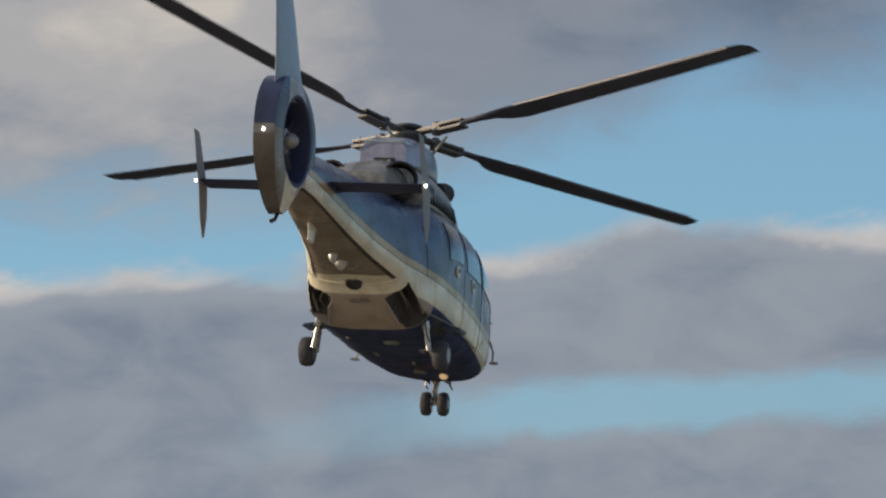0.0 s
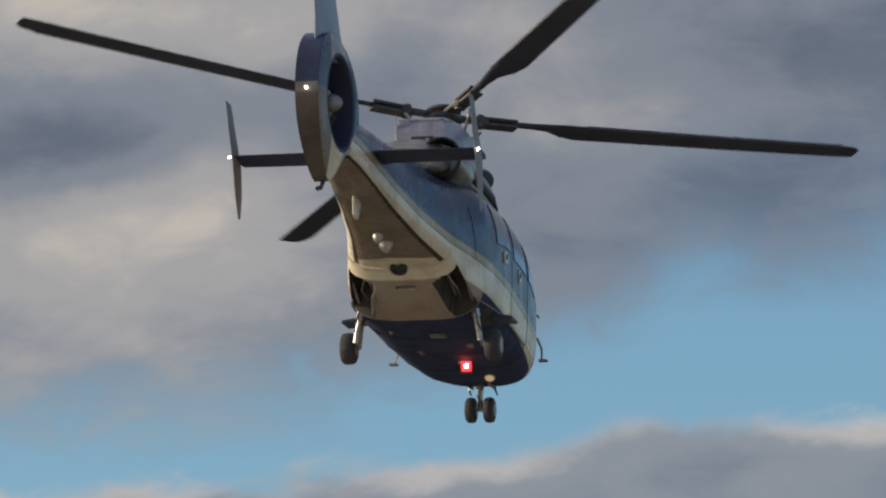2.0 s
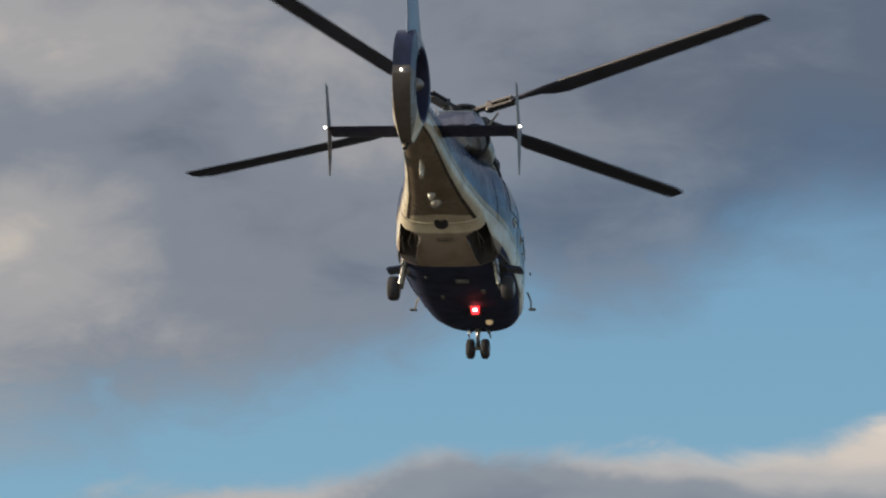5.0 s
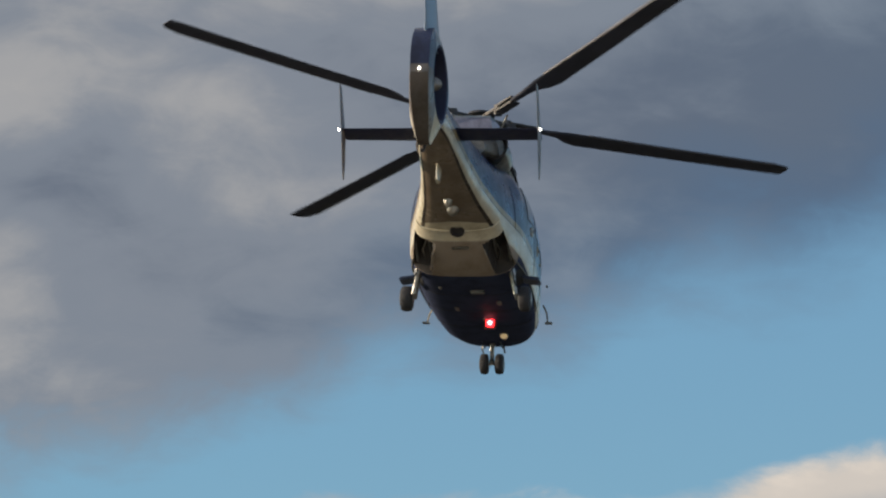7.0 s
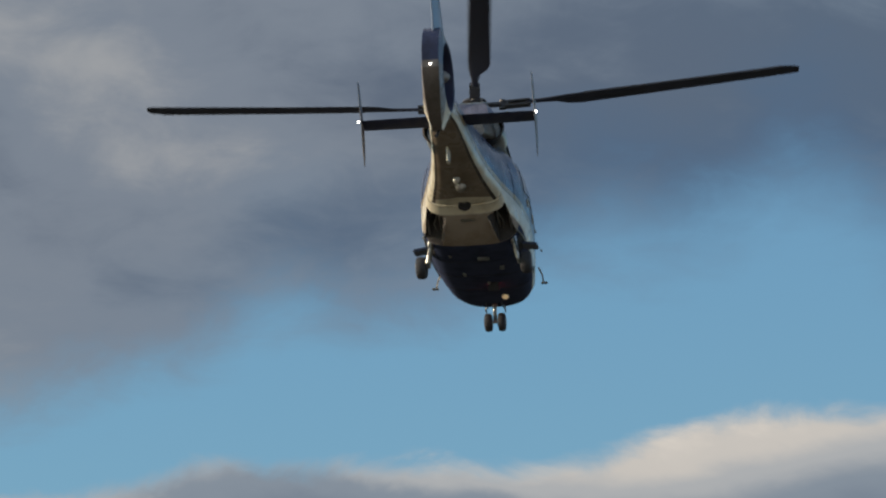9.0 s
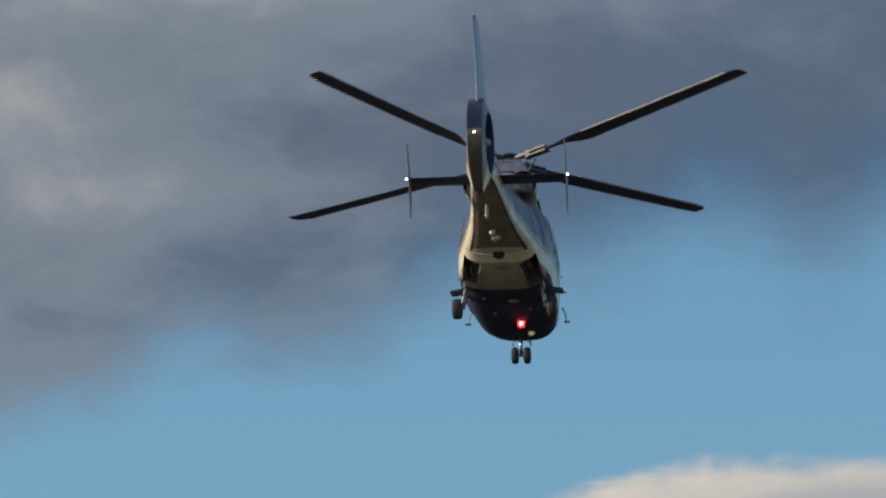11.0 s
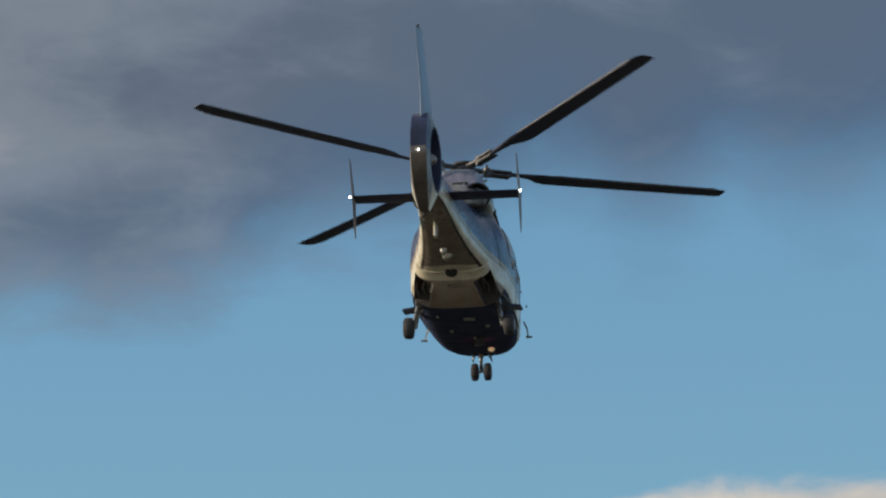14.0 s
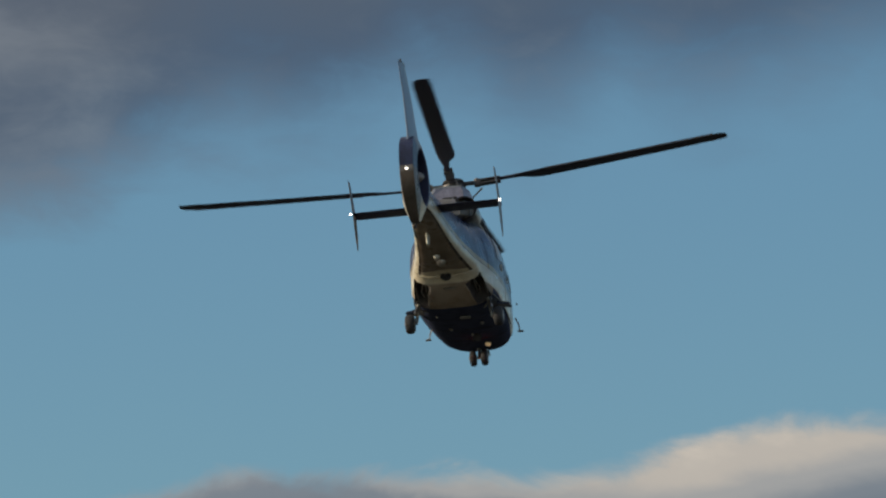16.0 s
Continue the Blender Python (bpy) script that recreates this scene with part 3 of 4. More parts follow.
def build_hull():
    shell_mesh = hull(BODY, 230, 220)
    wells = open_wells(shell_mesh)
    body = part("fuselage", shell_mesh, M_BODY, heli, "glossy navy hull with cream belly and gold cheat line")
    boom = part("tail_boom", hull(BOOM, 40), M_BOOM, heli, "tapered tail boom with tan underside and dark stripe")
    cowl = part("engine_cowling", hull(COWL, 40, 48), M_COWL, heli, "cream engine cowling on the cabin roof")
    part("mast_fairing", hull(DOGHOUSE, 24, 40), M_FAIRING, heli, "grey-blue fairing round the rotor mast")
    # windows and doors on both flanks
    for side in (0, 1):
        def face(y0, y1, a0, a1, out, thick=0.02, trim=0.0, ny=8):
            if side:
                a0, a1 = 180 - a0, 180 - a1
            return panel(BODY, y0, y1, a0, a1, out, thick, ny, 8, trim)

        door = part("cockpit_door", face(2.35, 1.30, -24, 50, 0.006, 0.012, 0.0), M_BODY, heli)
        part("window", face(2.22, 1.42, 8, 44, 0.014, 0.012, 0.16), M_GLASS, door)
        part("door_handle", block(bmesh.new(), ((1 - 2 * side) * 1.005, 1.45, 1.22), (0.03, 0.14, 0.035)), M_STEEL, door, "chrome handle")
        door = part("cabin_door", face(1.24, -0.05, -24, 50, 0.006, 0.012), M_BODY, heli)
        part("window", face(1.12, 0.10, 8, 42, 0.014, 0.012), M_GLASS, door)
        part("door_handle", block(bmesh.new(), ((1 - 2 * side) * 1.025, 0.06, 1.24), (0.03, 0.14, 0.035)), M_STEEL, door, "chrome handle")
        part("window", face(-0.15, -0.95, 10, 40, 0.012, 0.012), M_GLASS, body)
        part("baggage_door", face(-1.15, -1.85, 2, 34, 0.008, 0.014), M_BODY, body)
        part("windscreen", face(3.30, 2.42, 24, 84, 0.010, 0.012, 0.35), M_GLASS, body)
        for y in (2.38, 1.27):
            part("panel_seam", face(y, y - 0.006, -30, 70, 0.010, 0.012, 0, 1), M_SEAM, body)
        part("door_rail", face(1.2, -1.7, -27, -25, 0.022, 0.022, 0, 12), M_GREY, body)
        part("drip_rail", face(2.2, -1.9, 58, 60, 0.020, 0.02, 0, 12), M_SEAM, body)
    for y, a in ((-0.55, 5.0), (0.50, 3.5)):
        mark = part("round_mark", pit(BODY, y, 0.10, a, 2.6, 0.022, 0.02, 2.0, 3, 20), M_CREAM, body, "pale round mark on the flank")
        part("mark_centre", pit(BODY, y, 0.045, a, 1.2, 0.027, 0.02, 2.0, 3, 16), M_SEAM, mark)
    # underside fittings
    for x, y, sx, sy in ((0.13, -0.78, 0.22, 0.14), (0.40, -0.05, 0.08, 0.22), (-0.32, 0.30, 0.06, 0.20), (0.06, 0.95, 0.05, 0.16), (-0.45, -0.95, 0.05, 0.10)):
        z = skin(BODY, y, 270 + math.degrees(math.atan2(x, 1.2))).z
        part("belly_fitting", block(bmesh.new(), (x, y, z - 0.012), (sx, sy, 0.05), (0, 0, 8 * x), 0.012), M_GREY, body)
    part("drain_port", turned(bmesh.new(), (0.0, -2.63, 1.155), (0, -0.6, -0.8), [(0.0, 0.11), (0.05, 0.115), (0.055, 0.085), (0.03, 0.08)]), M_DARK, body, "dark round opening at the step of the belly")
    part("belly_step", block(bmesh.new(), (0.02, -2.32, 0.93), (0.26, 0.05, 0.04), (-30, 0, 0), 0.01), M_STEEL, body)
    for x, y, s in ((0.02, -3.45, 0.14), (-0.02, -3.78, 0.10)):
        z = section(BOOM, y)[1]
        bm = bmesh.new()
        turned(bm, (x, y, z + 0.02), (0, -0.15, -1), [(0, s * 0.75), (0.05, s * 0.7), (0.10, s * 0.5), (0.14, s * 0.15)], 14)
        part("antenna", bm, M_STEEL, boom, "pale metal antenna under the boom")
    wing_rows = [((-0.03, -4.80, 1.50), (-0.03, -5.22, 1.56), 0.09, (1, 0, 0)), ((-0.03, -4.95, 1.30), (-0.03, -5.18, 1.32), 0.07, (1, 0, 0))]
    part("blade_antenna", wing(bmesh.new(), wing_rows), M_CREAM, boom)
    for y in (-0.55, 0.45, 1.40):
        part("belly_seam", panel(BODY, y, y - 0.012, 222, 318, 0.006, 0.01, 1, 14), M_SEAM, body)
    # louvres and hatches of the cowling
    for side in (-1, 1):
        for k in range(12):
            y = 0.55 - 0.17 * k
            hw = section(COWL, y)[0]
            part("cowling_louvre", block(bmesh.new(), (side * (hw * 0.985 + 0.002), y, 2.58), (0.03, 0.07, 0.22), (0, -side * 14, 0), 0.01), M_SOOT, cowl)
        part("cowling_latch", block(bmesh.new(), (side * 0.64, -1.9, 2.50), (0.04, 0.12, 0.06), (0, 0, 0), 0.01), M_STEEL, cowl)
        part("cowling_seam", panel(COWL, 1.1, -2.4, 58 if side > 0 else 122, 59.5 if side > 0 else 120.5, 0.008, 0.012, 14, 1), M_SEAM, cowl)
        part("cowling_seam", panel(COWL, -1.28, -1.31, 5 if side > 0 else 175, 85 if side > 0 else 95, 0.008, 0.012, 1, 12), M_SEAM, cowl)
        part("air_intake", turned(bmesh.new(), (side * 0.38, 0.72, 2.93), (side * 0.15, 1, 0.1), [(-0.25, 0.13), (0.0, 0.15), (0.08, 0.14), (0.08, 0.11), (-0.1, 0.10)]), M_DARK, cowl)
        bm = bmesh.new()
        turned(bm, (side * 0.38, -1.75, 2.58), (side * 0.16, -1, 0.04), [(0.0, 0.24), (0.35, 0.24), (0.60, 0.25), (0.66, 0.255), (0.67, 0.225), (0.30, 0.20), (0.29, 0.0)], 28)
        part("exhaust_pipe", bm, M_SOOT, heli, "burnt dark exhaust nozzle")
        bm = hull([(-0.9, 0.12, 2.48, 2.70, 2.58, 2, 2), (-1.3, 0.28, 2.36, 2.84, 2.58, 2.2, 2.2), (-1.9, 0.30, 2.34, 2.86, 2.58, 2.2, 2.2), (-2.25, 0.23, 2.40, 2.78, 2.58, 2.2, 2.2)], 14, 28)
        bmesh.ops.translate(bm, verts=bm.verts[:], vec=(side * 0.42, 0, 0))
        part("exhaust_shroud", bm, M_COWL, heli, "sooty cowling over an exhaust")
    # boxed rear end of the mast fairing, open below
    bm = bmesh.new()
    grid(bm, [[(0.08 + x * w, y, z + 0.16 * (y + 1.75)) for x, z in ((-0.50, 2.90), (0.50, 2.90), (0.47, 3.14), (0.40, 3.22), (-0.40, 3.22), (-0.47, 3.14))] for y, w in ((-1.75, 0.66), (-1.2, 0.72), (-0.7, 0.74))])
    box = part("rear_fairing", bm, M_LAVENDER, heli, "lavender-grey box behind the rotor mast")
    part("vent", block(bmesh.new(), (0.10, -1.755, 2.96), (0.30, 0.03, 0.10), (0, 0, 0), 0.01), M_DARK, box, "dark vent")
    for x in (-0.02, 0.06, 0.17):
        part("vent_bolt", block(bmesh.new(), (x, -1.775, 2.95 + 0.1 * abs(x)), (0.045, 0.02, 0.03), (0, 0, 20 * x), 0.006), M_STEEL, box)
    part("fairing_lid", block(bmesh.new(), (0.08, -1.45, 3.255), (0.60, 0.62, 0.035), (5, 0, 0), 0.012), M_SILVER, box)
    part("whip_antenna", tube(bmesh.new(), [(-0.24, -1.70, 2.95), (-0.25, -1.80, 3.30)], [0.012, 0.006], 8), M_GREY, box)
    # wheel wells under the cabin's rear, with open doors
    for side in (-1, 1):
        well = part("wheel_well", wells[side], M_WELL, body, "dark open wheel well")
        for x, y0, y1, z in ((0.52, -2.32, -1.62, 1.12), (0.74, -2.20, -1.60, 1.06)):
            part("well_brace", tube(bmesh.new(), [(side * x, y0, z + 0.12), (side * x, y1, z - 0.16)], [0.022, 0.022], 8), M_GREY, well)
        part("hydraulic_line", tube(bmesh.new(), [(side * 0.50, -2.30, 1.16), (side * 0.62, -2.0, 0.98), (side * 0.60, -1.7, 0.92)], [0.012] * 3, 8), M_STEEL, well)
        # the door that hangs along the well's inner edge
        bm = bmesh.new()
        rows = []
        for out, deep in ((0.0, 0.0), (0.045, -0.10)):
            for thick in (0.0, 0.018):
                rows.append([(side * (well_edge(y) + out + thick - 0.012), y, skin(BODY, y, 270).z + deep + 0.02) for y in (-2.26, -2.15, -2.02, -1.92)])
        grid(bm, [[rows[0][k], rows[1][k], rows[3][k], rows[2][k]] for k in range(4)])
        part("well_door", bm, M_TAN, well, "narrow tan door beside the open well")
        # the hull is uncut here: a dark patch paints the recess's shade
        part("side_shade_patch", pit(BODY, -0.98, 0.34, 322 if side > 0 else 218, 13, 0.006), M_DARK, body, "dark patch painting a recess's shade on the hull ahead of the wheel")
        bm = block(bmesh.new(), (side * 0.98, -0.72, 0.80), (0.30, 0.42, 0.05), (0, side * 8, 0), 0.02)
        part("sponson_step", bm, M_NAVY, heli)
        # boarding step and probe by the cockpit
        bm = bmesh.new()
        tube(bm, [(side * 0.90, 1.95, 1.02), (side * 0.97, 1.90, 0.86), (side * 0.99, 1.80, 0.71)], [0.016, 0.016, 0.014], 8)
        block(bm, (side * 1.01, 1.80, 0.69), (0.12, 0.10, 0.03), (0, 0, 0), 0.008)
        part("boarding_step", bm, M_GREY, heli)
        bm = bmesh.new()
        tube(bm, [(side * 0.17, 2.75, 0.66), (side * 0.18, 2.74, 0.48), (side * 0.18, 2.90, 0.44)], [0.018, 0.016, 0.012], 8)
        part("probe", bm, M_GREY, heli)


def build_tail():
    # fan shroud: a thick ring with a flat tail edge
    centre = Vector((0.0, -7.05, 2.28))
    count = 48
    outer, inner = [], []
    for k in range(count):
        a = 2 * math.pi * k / count
        c, s = math.cos(a), math.sin(a)
        r = 0.88 + 0.08 * max(0, -c) * abs(s)
        reach = 0.98 * (1 - 0.40 * max(0.0, -s) ** 1.6) if c < 0 else 1.12
        outer.append((centre.y + r * reach * math.copysign(abs(c) ** 0.82, c), centre.z + 0.92 * s * (0.92 if s > 0 else 1.0 - 0.60 * max(0.0, c)), (0.20 + 0.045 * c) * (1.0 - 0.5 * max(0.0, -s) ** 2.2 - 0.22 * max(0.0, s) ** 3)))
        inner.append((centre.y + 0.04 + 0.58 * c, centre.z + 0.03 + 0.56 * s))
    bm = bmesh.new()
    rows = []
    for side, pts in ((1, outer), (-1, outer)):
        rows.append([(side * w * 0.92, y, z) for y, z, w in pts])
    lip = [[(side * (0.215 + 0.055 * (y - centre.y)), y, z) for y, z in [(centre.y + 0.04 + (p[0] - centre.y - 0.04) * 1.08, centre.z + 0.03 + (p[1] - centre.z - 0.03) * 1.08) for p in inner]] for side in (1, -1)]
    duct = [[(side * (0.195 + 0.055 * (y - centre.y)), y, z) for y, z in inner] for side in (1, -1)]
    order = [duct[1], lip[1], rows[1], rows[0], lip[0], duct[0]]
    made = [[bm.verts.new(p) for p in row] for row in order]
    for a, b in zip(made, made[1:] + made[:1]):
        for i in range(count):
            j = (i + 1) % count
            bm.faces.new((a[i], a[j], b[j], b[i]))
    shroud = part("fan_shroud", bm, M_SHROUD, heli, "thick pale fan shroud with a cream foot")
    bm = bmesh.new()
    picks = [k for k in range(count) if math.cos(2 * math.pi * k / count) < 0.22]
    rear = [[(side * (w * 0.92 - 0.004), centre.y + (y - centre.y) * 1.012, centre.z + (z - centre.z) * 1.012) for y, z, w in (outer[k] for k in picks)] for side in (1, -1)]
    inside = [[(x, centre.y + (y - centre.y) * 0.97, centre.z + (z - centre.z) * 0.97) for x, y, z in row] for row in rear]
    cols = [[rear[0][k], rear[1][k], inside[1][k], inside[0][k]] for k in range(len(picks))]
    grid(bm, cols)
    part("tail_edge", bm, M_TAIL, shroud, "flat tail edge, navy above and tan below")
    bm = bmesh.new()
    turned(bm, (-0.10, centre.y + 0.04, centre.z + 0.03), (1, 0, 0), [(-0.02, 0.545), (0.0, 0.545), (0.01, 0.0)], 36)
    part("duct_back", bm, M_DARK, shroud)
    bm = bmesh.new()
    bands = []
    for share, wide in ((1.075, 0.006), (1.03, 0.012), (0.985, -0.002), (0.975, -0.03), (0.97, -0.30)):
        bands.append([((0.205 + 0.055 * (y - centre.y)) + wide, centre.y + 0.04 + (y - centre.y - 0.04) * share, centre.z + 0.03 + (z - centre.z - 0.03) * share) for y, z in inner])
    grid(bm, bands, caps=False)
    part("duct_liner", bm, M_STAB, shroud, "dark navy lining of the fan duct")
    for k in range(3):
        a = radians(90 + 120 * k)
        bm = bmesh.new()
        tube(bm, [(-0.10, centre.y, centre.z + 0.03), (-0.10, centre.y + 0.56 * math.cos(a), centre.z + 0.03 + 0.56 * math.sin(a))], [0.035, 0.03], 8)
        part("stator_arm", bm, M_GREY, shroud)
    bm = bmesh.new()
    turned(bm, (-0.01, centre.y + 0.02, centre.z + 0.03), (1, 0, 0), [(-0.14, 0.12), (-0.04, 0.12), (0.10, 0.115), (0.18, 0.095), (0.235, 0.05), (0.25, 0.01)], 20)
    part("gearbox", bm, M_GREY, shroud, "pale rounded gearbox cover in the duct")
    fan = part("tail_fan", turned(bmesh.new(), (-0.04, 0, 0), (1, 0, 0), [(0, 0.17), (0.08, 0.17), (0.10, 0.14)], 20), M_GREY, heli, "small dark fan inside the tail shroud")
    fan.location = (0.02, centre.y + 0.04, centre.z + 0.03)
    for k in range(10):
        a = 2 * math.pi * k / 10
        d, s = Vector((0, math.cos(a), math.sin(a))), Vector((0.5, -math.sin(a), math.cos(a))).normalized()
        rows2 = [(d * r - s * w, d * r + s * w, 0.012, Vector((1, 0, 0))) for r, w in ((0.15, 0.035), (0.35, 0.045), (0.535, 0.05))]
        part("fan_blade", wing(bmesh.new(), rows2, 8), M_DARK, fan)
    # fin
    bm = bmesh.new()
    wing(bm, [((0.06, -6.30, 2.86), (0.03, -7.62, 2.80), 0.22, (1, 0, 0)), ((0.07, -6.60, 3.25), (0.03, -7.66, 3.25), 0.16, (1, 0, 0)),
              ((0.06, -6.98, 3.95), (0.01, -7.74, 3.95), 0.10, (1, 0, 0)), ((0.03, -7.28, 4.52), (-0.03, -7.80, 4.54), 0.06, (1, 0, 0)), ((0.05, -7.42, 4.60), (-0.03, -7.78, 4.61), 0.03, (1, 0, 0))], 20)
    part("fin", bm, M_FAIRING, heli, "tall swept pale fin above the fan")
    bm = bmesh.new()
    tube(bm, [(0.0, -6.9, 1.44), (-0.02, -7.02, 1.28), (-0.02, -7.18, 1.24)], [0.03, 0.025, 0.03], 10)
    part("tail_bumper", bm, M_DARK, heli)
    # stabilizer with end plates
    bm = bmesh.new()
    wing(bm, [((-1.49, -4.72, 2.07), (-1.49, -5.42, 2.05), 0.10, (0, 0, 1)), ((0.02, -4.66, 2.08), (0.02, -5.44, 2.05), 0.12, (0, 0, 1)), ((1.53, -4.72, 2.07), (1.53, -5.42, 2.05), 0.10, (0, 0, 1))], 18)
    stab = part("stabilizer", bm, M_STAB, heli, "dark horizontal stabilizer across the tail boom")
    for side in (-1, 1):
        x = 0.02 + side * 1.515
        bm = bmesh.new()
        wing(bm, [((x, -5.55, 2.64), (x, -5.84, 2.66), 0.022, (1, 0, 0)), ((x, -5.28, 2.30), (x, -5.66, 2.32), 0.036, (1, 0, 0)),
                  ((x, -5.00, 1.98), (x, -5.44, 1.98), 0.042, (1, 0, 0)), ((x, -4.94, 1.62), (x, -5.28, 1.58), 0.034, (1, 0, 0)), ((x, -5.00, 1.34), (x, -5.10, 1.32), 0.015, (1, 0, 0))], 16)
        part("end_plate", bm, M_PLATE, stab, "grey swept end plate")
        bm = bmesh.new()
        bmesh.ops.create_uvsphere(bm, u_segments=12, v_segments=8, radius=0.019, matrix=Matrix.Translation((0.02 + side * 1.555, -5.44, 2.03)))
        part("position_lamp", bm, M_WHITE_LAMP, stab, "lit white lamp")
    bm = bmesh.new()
    bmesh.ops.create_uvsphere(bm, u_segments=12, v_segments=8, radius=0.019, matrix=Matrix.Translation((0.0, -7.94, 2.31)))
    part("tail_lamp", bm, M_WHITE_LAMP, heli, "lit white lamp on the tail edge")


HUB = (0.0, 0.0, 3.60)


def build_rotor():
    blades, sleeves = [], []
    bm = bmesh.new()
    turned(bm, (0, 0, -0.42), (0, 0, 1), [(0, 0.10), (0.32, 0.10), (0.34, 0.20), (0.40, 0.26), (0.44, 0.26), (0.48, 0.18), (0.52, 0.24), (0.56, 0.22), (0.60, 0.10), (0.605, 0.02)], 28)
    rotor = part("main_rotor", bm, M_HUB, heli, "four-bladed main rotor hub, turning")
    for k in range(4):
        m = pose(0, 0, 0, 0, 0, 90 * k)
        bm = bmesh.new()
        block(bm, (0, 0.40, 0.05), (0.16, 0.46, 0.05), (0, 0, 0), 0.012)
        block(bm, (0, 0.78, 0.085), (0.19, 0.50, 0.035), (2, 0, 0), 0.01)
        block(bm, (0, 0.78, 0.005), (0.19, 0.50, 0.035), (2, 0, 0), 0.01)
        turned(bm, (0.0, 0.52, -0.04), (0, 0, 1), [(0, 0.07), (0.16, 0.07), (0.18, 0.04)], 14)
        bm.transform(m)
        arm = part("hub_arm", bm, M_HUB, rotor, "worn metal blade sleeve")
        sleeves.append(arm)
        bm = bmesh.new()
        tube(bm, [(-0.14, 0.60, -0.04), (-0.16, 0.34, -0.26)], [0.02, 0.02], 8)
        bm.transform(m)
        part("pitch_link", bm, M_STEEL, rotor)
        bm = bmesh.new()
        rows = []
        for r, lead, trail, thick in ((0.95, 0.055, -0.055, 0.07), (1.25, 0.065, -0.065, 0.06), (1.50, 0.09, -0.10, 0.055), (1.72, 0.115, -0.22, 0.05), (1.95, 0.12, -0.275, 0.046),
                                      (3.50, 0.12, -0.27, 0.042), (5.0, 0.12, -0.27, 0.036), (5.70, 0.12, -0.27, 0.030), (5.88, 0.09, -0.26, 0.022), (5.97, 0.0, -0.25, 0.012)):
            z = 0.045 + 0.33 * ((r - 0.6) / 5.37) ** 1.15
            twist = radians(8.0 - 1.3 * (r - 1))
            # clockwise from above: the leading edge lies to +x of a blade along +y
            rows.append(((lead, r, z + lead * math.tan(twist)), (trail, r, z + trail * math.tan(twist)), thick, (0, 0, 1)))
        wing(bm, rows, 16)
        painted = len(bm.faces)
        wing(bm, [((0.126, r, 0.045 + 0.33 * ((r - 0.6) / 5.37) ** 1.15 + 0.126 * math.tan(radians(8.0 - 1.3 * (r - 1)))),
                   (0.085, r, 0.045 + 0.33 * ((r - 0.6) / 5.37) ** 1.15 + 0.085 * math.tan(radians(8.0 - 1.3 * (r - 1)))), 0.04, (0, 0, 1)) for r in (2.0, 3.5, 5.0, 5.68)], 10)
        bm.faces.ensure_lookup_table()
        for f in bm.faces[painted:]:
            f.material_index = 1
        bm.transform(m)
        blades.append(part("rotor_blade", bm, M_ROTOR, rotor, "long dark rotor blade with bare metal leading edge", second=M_BLADE_EDGE))
    bm = turned(bmesh.new(), (0, 0, 3.05), (0, 0, 1), [(0, 0.24), (0.15, 0.2), (0.3, 0.13), (0.48, 0.11)], 20)
    part("rotor_mast", bm, M_HUB, heli)
    return rotor, blades, sleeves


def wheel(name, parent, centre, radius, width):
    bm = bmesh.new()
    r, w = radius, width / 2
    turned(bm, (centre[0] - w, centre[1], centre[2]), (1, 0, 0), [(0.0, r * 0.55), (0.004, r * 0.74), (w * 0.22, r * 0.92), (w * 0.6, r * 0.99), (w, r), (w * 1.4, r * 0.99), (w * 1.78, r * 0.92), (2 * w - 0.004, r * 0.74), (2 * w, r * 0.55)], 26)
    tyre = part(name, bm, M_TYRE, parent, "worn black rubber tyre")
    bm = bmesh.new()
    turned(bm, (centre[0] - w - 0.006, centre[1], centre[2]), (1, 0, 0), [(0.0, r * 0.12), (0.0, r * 0.5), (0.02, r * 0.54), (width, r * 0.54), (width + 0.012, r * 0.5), (width + 0.012, r * 0.12)], 20)
    part("rim", bm, M_GREY, parent)
    return tyre


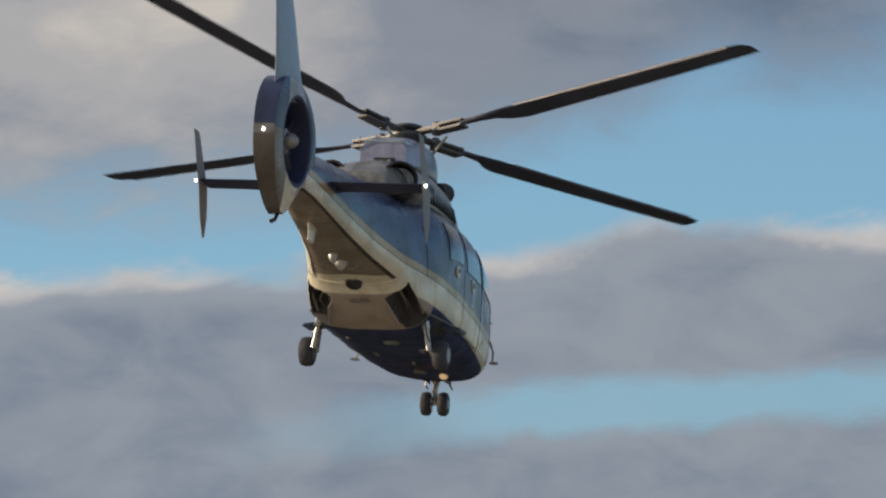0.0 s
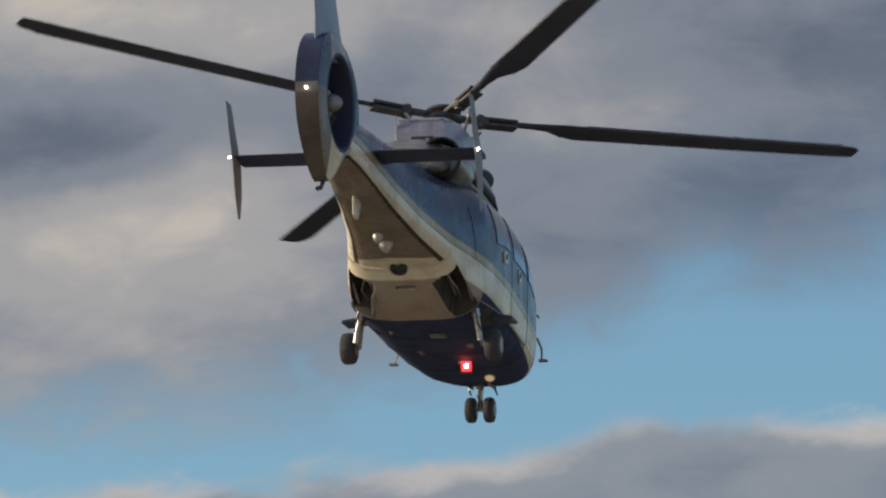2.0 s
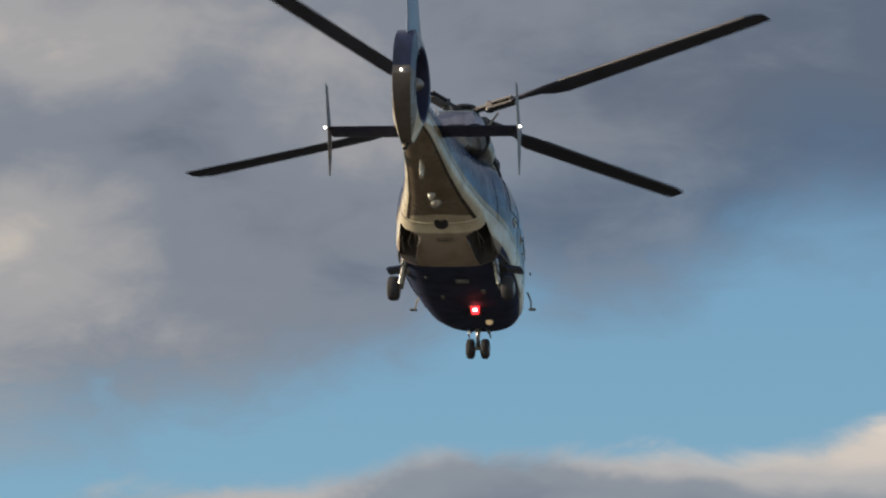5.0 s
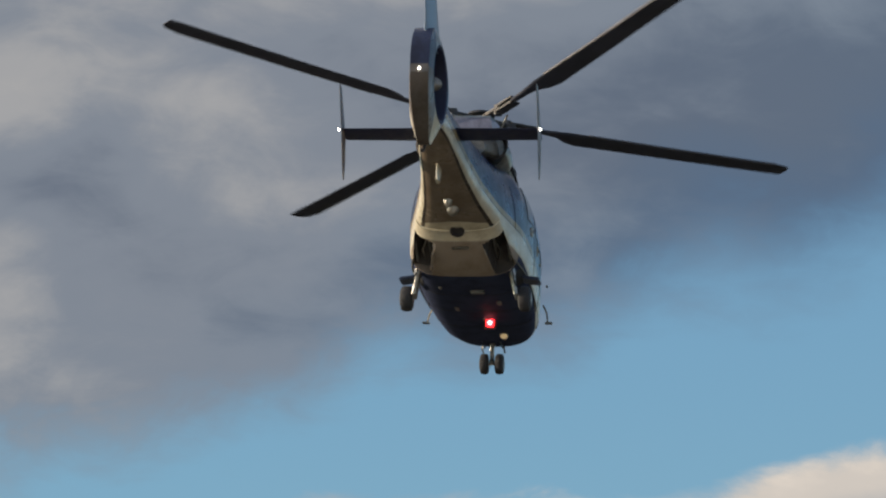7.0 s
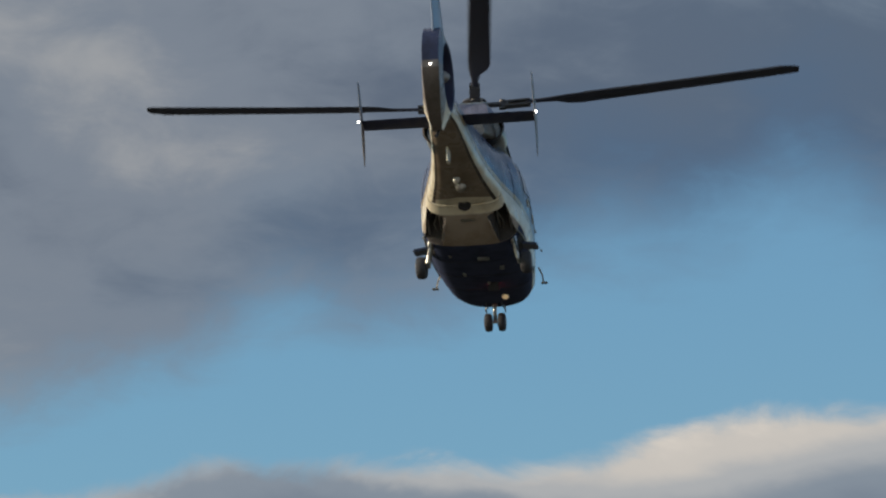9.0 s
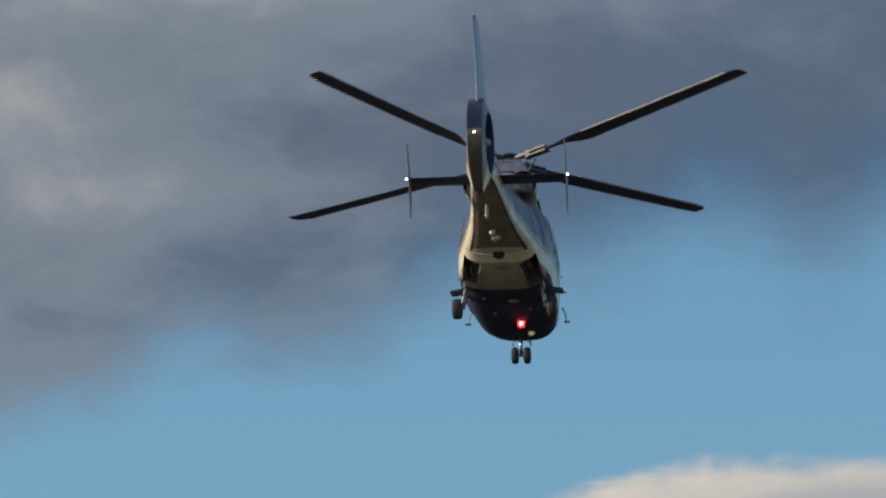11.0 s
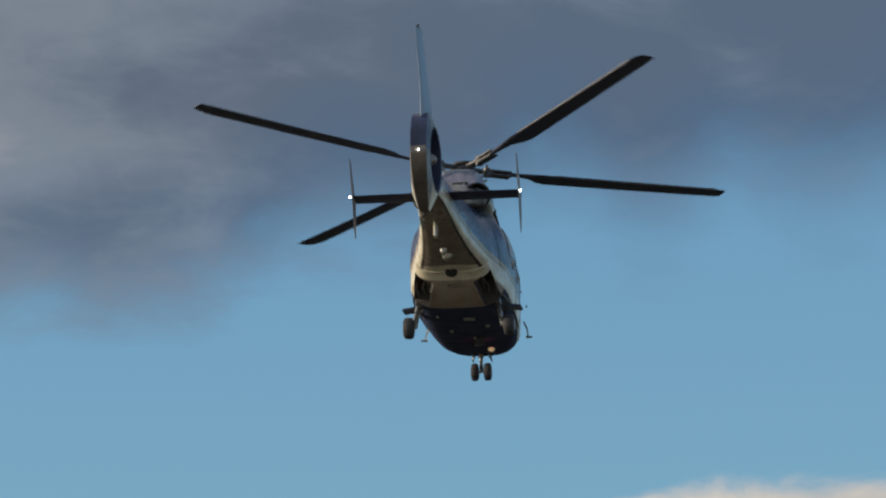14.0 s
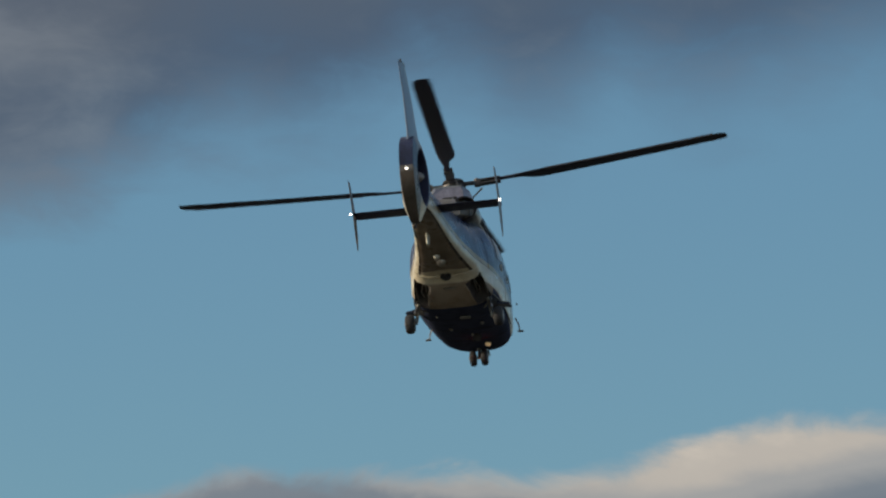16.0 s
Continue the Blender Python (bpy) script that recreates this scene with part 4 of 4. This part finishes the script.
def build_gear():
    gear = {}
    # nose leg with twin wheels, pivoted at its top
    bm = bmesh.new()
    tube(bm, [(0, 0, 0.10), (0, 0.0, -0.12), (0, 0.02, -0.13), (0, 0.03, -0.40)], [0.055, 0.055, 0.036, 0.036], 14)
    leg = part("nose_gear", bm, M_STEEL, heli, "bright metal nose leg with twin wheels")
    leg.location = (0.0, 2.60, 0.60)
    tube_rows = ([(0.0, 0.22, 0.02), (0.0, 0.05, -0.26)], [(-0.17, 0.03, -0.41), (0.17, 0.03, -0.41)])
    for pts in tube_rows:
        part("brace", tube(bmesh.new(), pts, [0.022, 0.022], 10), M_STEEL, leg)
    part("torque_link", tube(bmesh.new(), [(0, -0.03, -0.14), (0, -0.13, -0.24), (0, -0.01, -0.36)], [0.018, 0.02, 0.018], 8), M_GREY, leg)
    for x in (-0.125, 0.125):
        wheel("nose_wheel", leg, (x, 0.03, -0.41), 0.172, 0.145)
    for side in (-1, 1):
        door = block(bmesh.new(), (side * 0.16, 0.02, -0.02), (0.02, 0.5, 0.16), (0, side * 12, 0), 0.008)
        part("nose_gear_door", door, M_NAVY, leg)
    gear["nose"] = leg
    for side, key in ((-1, "port"), (1, "starboard")):
        bm = bmesh.new()
        tube(bm, [(0, 0.0, 0.12), (side * 0.06, 0.0, -0.16), (side * 0.063, 0.0, -0.17), (side * 0.115, 0.02, -0.46)], [0.06, 0.056, 0.04, 0.038], 14)
        leg = part("main_gear", bm, M_STEEL, heli, "bright metal main leg with one wheel")
        leg.location = (side * 0.70, -1.45, 0.86)
        part("trailing_arm", tube(bmesh.new(), [(side * 0.05, 0.05, -0.22), (side * 0.12, 0.22, -0.48), (side * 0.23, 0.22, -0.49)], [0.035, 0.04, 0.035], 10), M_GREY, leg)
        part("side_brace", tube(bmesh.new(), [(-side * 0.10, 0.28, 0.05), (side * 0.06, 0.02, -0.22)], [0.024, 0.024], 10), M_STEEL, leg)
        part("brake_hose", tube(bmesh.new(), [(side * 0.03, -0.06, 0.05), (side * 0.10, -0.09, -0.25), (side * 0.16, 0.12, -0.45)], [0.011] * 3, 8), M_DARK, leg)
        wheel("main_wheel", leg, (side * 0.245, 0.22, -0.49), 0.205, 0.20)
        gear[key] = leg
    return gear


def build_lamps():
    bm = turned(bmesh.new(), (0.27, 1.95, 0.575), (0.0, -0.55, -0.84), [(0, 0.05), (0.08, 0.075), (0.10, 0.07)], 16)
    lamp = part("landing_lamp", bm, M_STEEL, heli, "landing lamp beside the nose leg")
    bm = turned(bmesh.new(), (0.27, 1.95, 0.575), (0.0, -0.55, -0.84), [(0.10, 0.062), (0.108, 0.055), (0.112, 0.01)], 16)
    part("lens", bm, M_LANDING, lamp, "warm glowing lens")
    # beacon: a lamp that turns behind a shield
    beacon = part("beacon", turned(bmesh.new(), (0, 0, 0.05), (0, 0, -1), [(0, 0.075), (0.05, 0.075), (0.06, 0.05)], 16), M_DARK, heli, "turning red anti-collision beacon under the belly")
    beacon.location = (0.14, 1.00, 0.560)
    bm = block(bmesh.new(), (0, 0.012, -0.065), (0.19, 0.02, 0.19), (0, 0, 0), 0.004)
    part("shield", bm, M_DARK, beacon)
    bm = block(bmesh.new(), (0, -0.018, -0.060), (0.12, 0.03, 0.13), (0, 0, 0), 0.012)
    part("bulb", bm, M_RED_LAMP, beacon, "glowing red bulb")
    # glowing pink block imitates the washed-out glare in the red lamp's middle
    bm = block(bmesh.new(), (0, -0.032, -0.060), (0.055, 0.02, 0.055), (0, 0, 0), 0.008)
    part("glare_core", bm, M_RED_CORE, beacon, "bright pink block added for the glare at the lamp's centre")
    top = part("fin_beacon", turned(bmesh.new(), (0, 0, -0.02), (0, 0, 1), [(0, 0.022), (0.02, 0.022), (0.025, 0.014)], 12), M_DARK, heli, "small turning red beacon on the fin's tip")
    top.location = (0.0, -7.62, 4.615)
    part("shield", block(bmesh.new(), (0, 0.010, 0.026), (0.045, 0.010, 0.045), (0, 0, 0), 0.003), M_DARK, top)
    part("bulb", block(bmesh.new(), (0, -0.008, 0.026), (0.04, 0.02, 0.04), (0, 0, 0), 0.005), M_RED_LAMP, top, "glowing red bulb")
    return beacon, top


build_hull()
build_tail()
rotor, blades, sleeves = build_rotor()
fan = [o for o in heli.children if o.name == "tail_fan"][0]
legs = build_gear()
beacon, fin_beacon = build_lamps()


# ---------------------------------------------------------------- what moves
def motions():
    walk(cloud_bank, [(t, pose(*EYE, rx, ry, rz)) for t, rx, ry, rz in BANK_ROWS])
    walk(heli, [(t, pose(x, y, z, rx, ry, rz)) for t, x, y, z, rx, ry, rz in FLIGHT_ROWS])
    times, turns = [r[0] for r in ROTOR_TURN], [r[1] for r in ROTOR_TURN]
    steps = [k / 30 for k in range(481)]
    tip, lean = [r[2] for r in ROTOR_TURN], [r[3] for r in ROTOR_TURN]
    walk(rotor, [(t, pose(*HUB, float(np.interp(t, times, tip)), float(np.interp(t, times, lean)), 0)
                  @ pose(0, 0, 0, 0, 0, -float(np.interp(t, times, turns)))) for t in steps])
    # each blade leads when it points ahead and lags when it points aft
    for k in range(4):
        rows = []
        for t in steps:
            a = radians(float(np.interp(t, times, turns)) - 90 * k)
            rows.append((t, pose(0, 0, 0, 0, 0, -math.degrees(float(np.interp(t, (0, 4, 6.5, 16), (0.055, 0.055, 0.035, 0.03))) * math.cos(a)))))
        walk(blades[k], rows)
        walk(sleeves[k], rows)
    walk(fan, [(t, pose(*fan.location, 61.0 * 30 * t, 0, 0)) for t in steps])
    for lamp, flashes in ((beacon, (0.5, 2.0, 3.0, 5.0, 6.0, 7.0, 8.0, 9.5, 11.0, 13.0, 15.5)), (fin_beacon, (5.5, 11.5, 13.5))):
        place, rows = lamp.location.copy(), []
        for k in range(161):
            near = min(abs(k / 10 - f) for f in flashes)
            rows.append((k / 10, pose(*place, 0, 0, min(180.0, near * 850))))
        walk(lamp, rows)
    for key, angles in GEAR_ROWS.items():
        place = legs[key].location.copy()
        walk(legs[key], [(t, pose(*place, a, 0, 0)) for t, a in angles])


MAIN_FOLD = [(0.0, 0.0), (9.0, 0.0), (10.0, -12.0), (13.0, -14.0), (13.5, -18.0), (14.0, -24.0), (14.5, -25.0), (15.0, -29.0), (15.5, -38.0), (16.0, -48.0)]
GEAR_ROWS = {"nose": [(0.0, 0.0), (13.5, 0.0), (14.0, -3.0), (14.5, -14.0), (15.0, -23.0), (15.5, -30.0), (16.0, -45.0)], "port": MAIN_FOLD, "starboard": MAIN_FOLD}
motions()
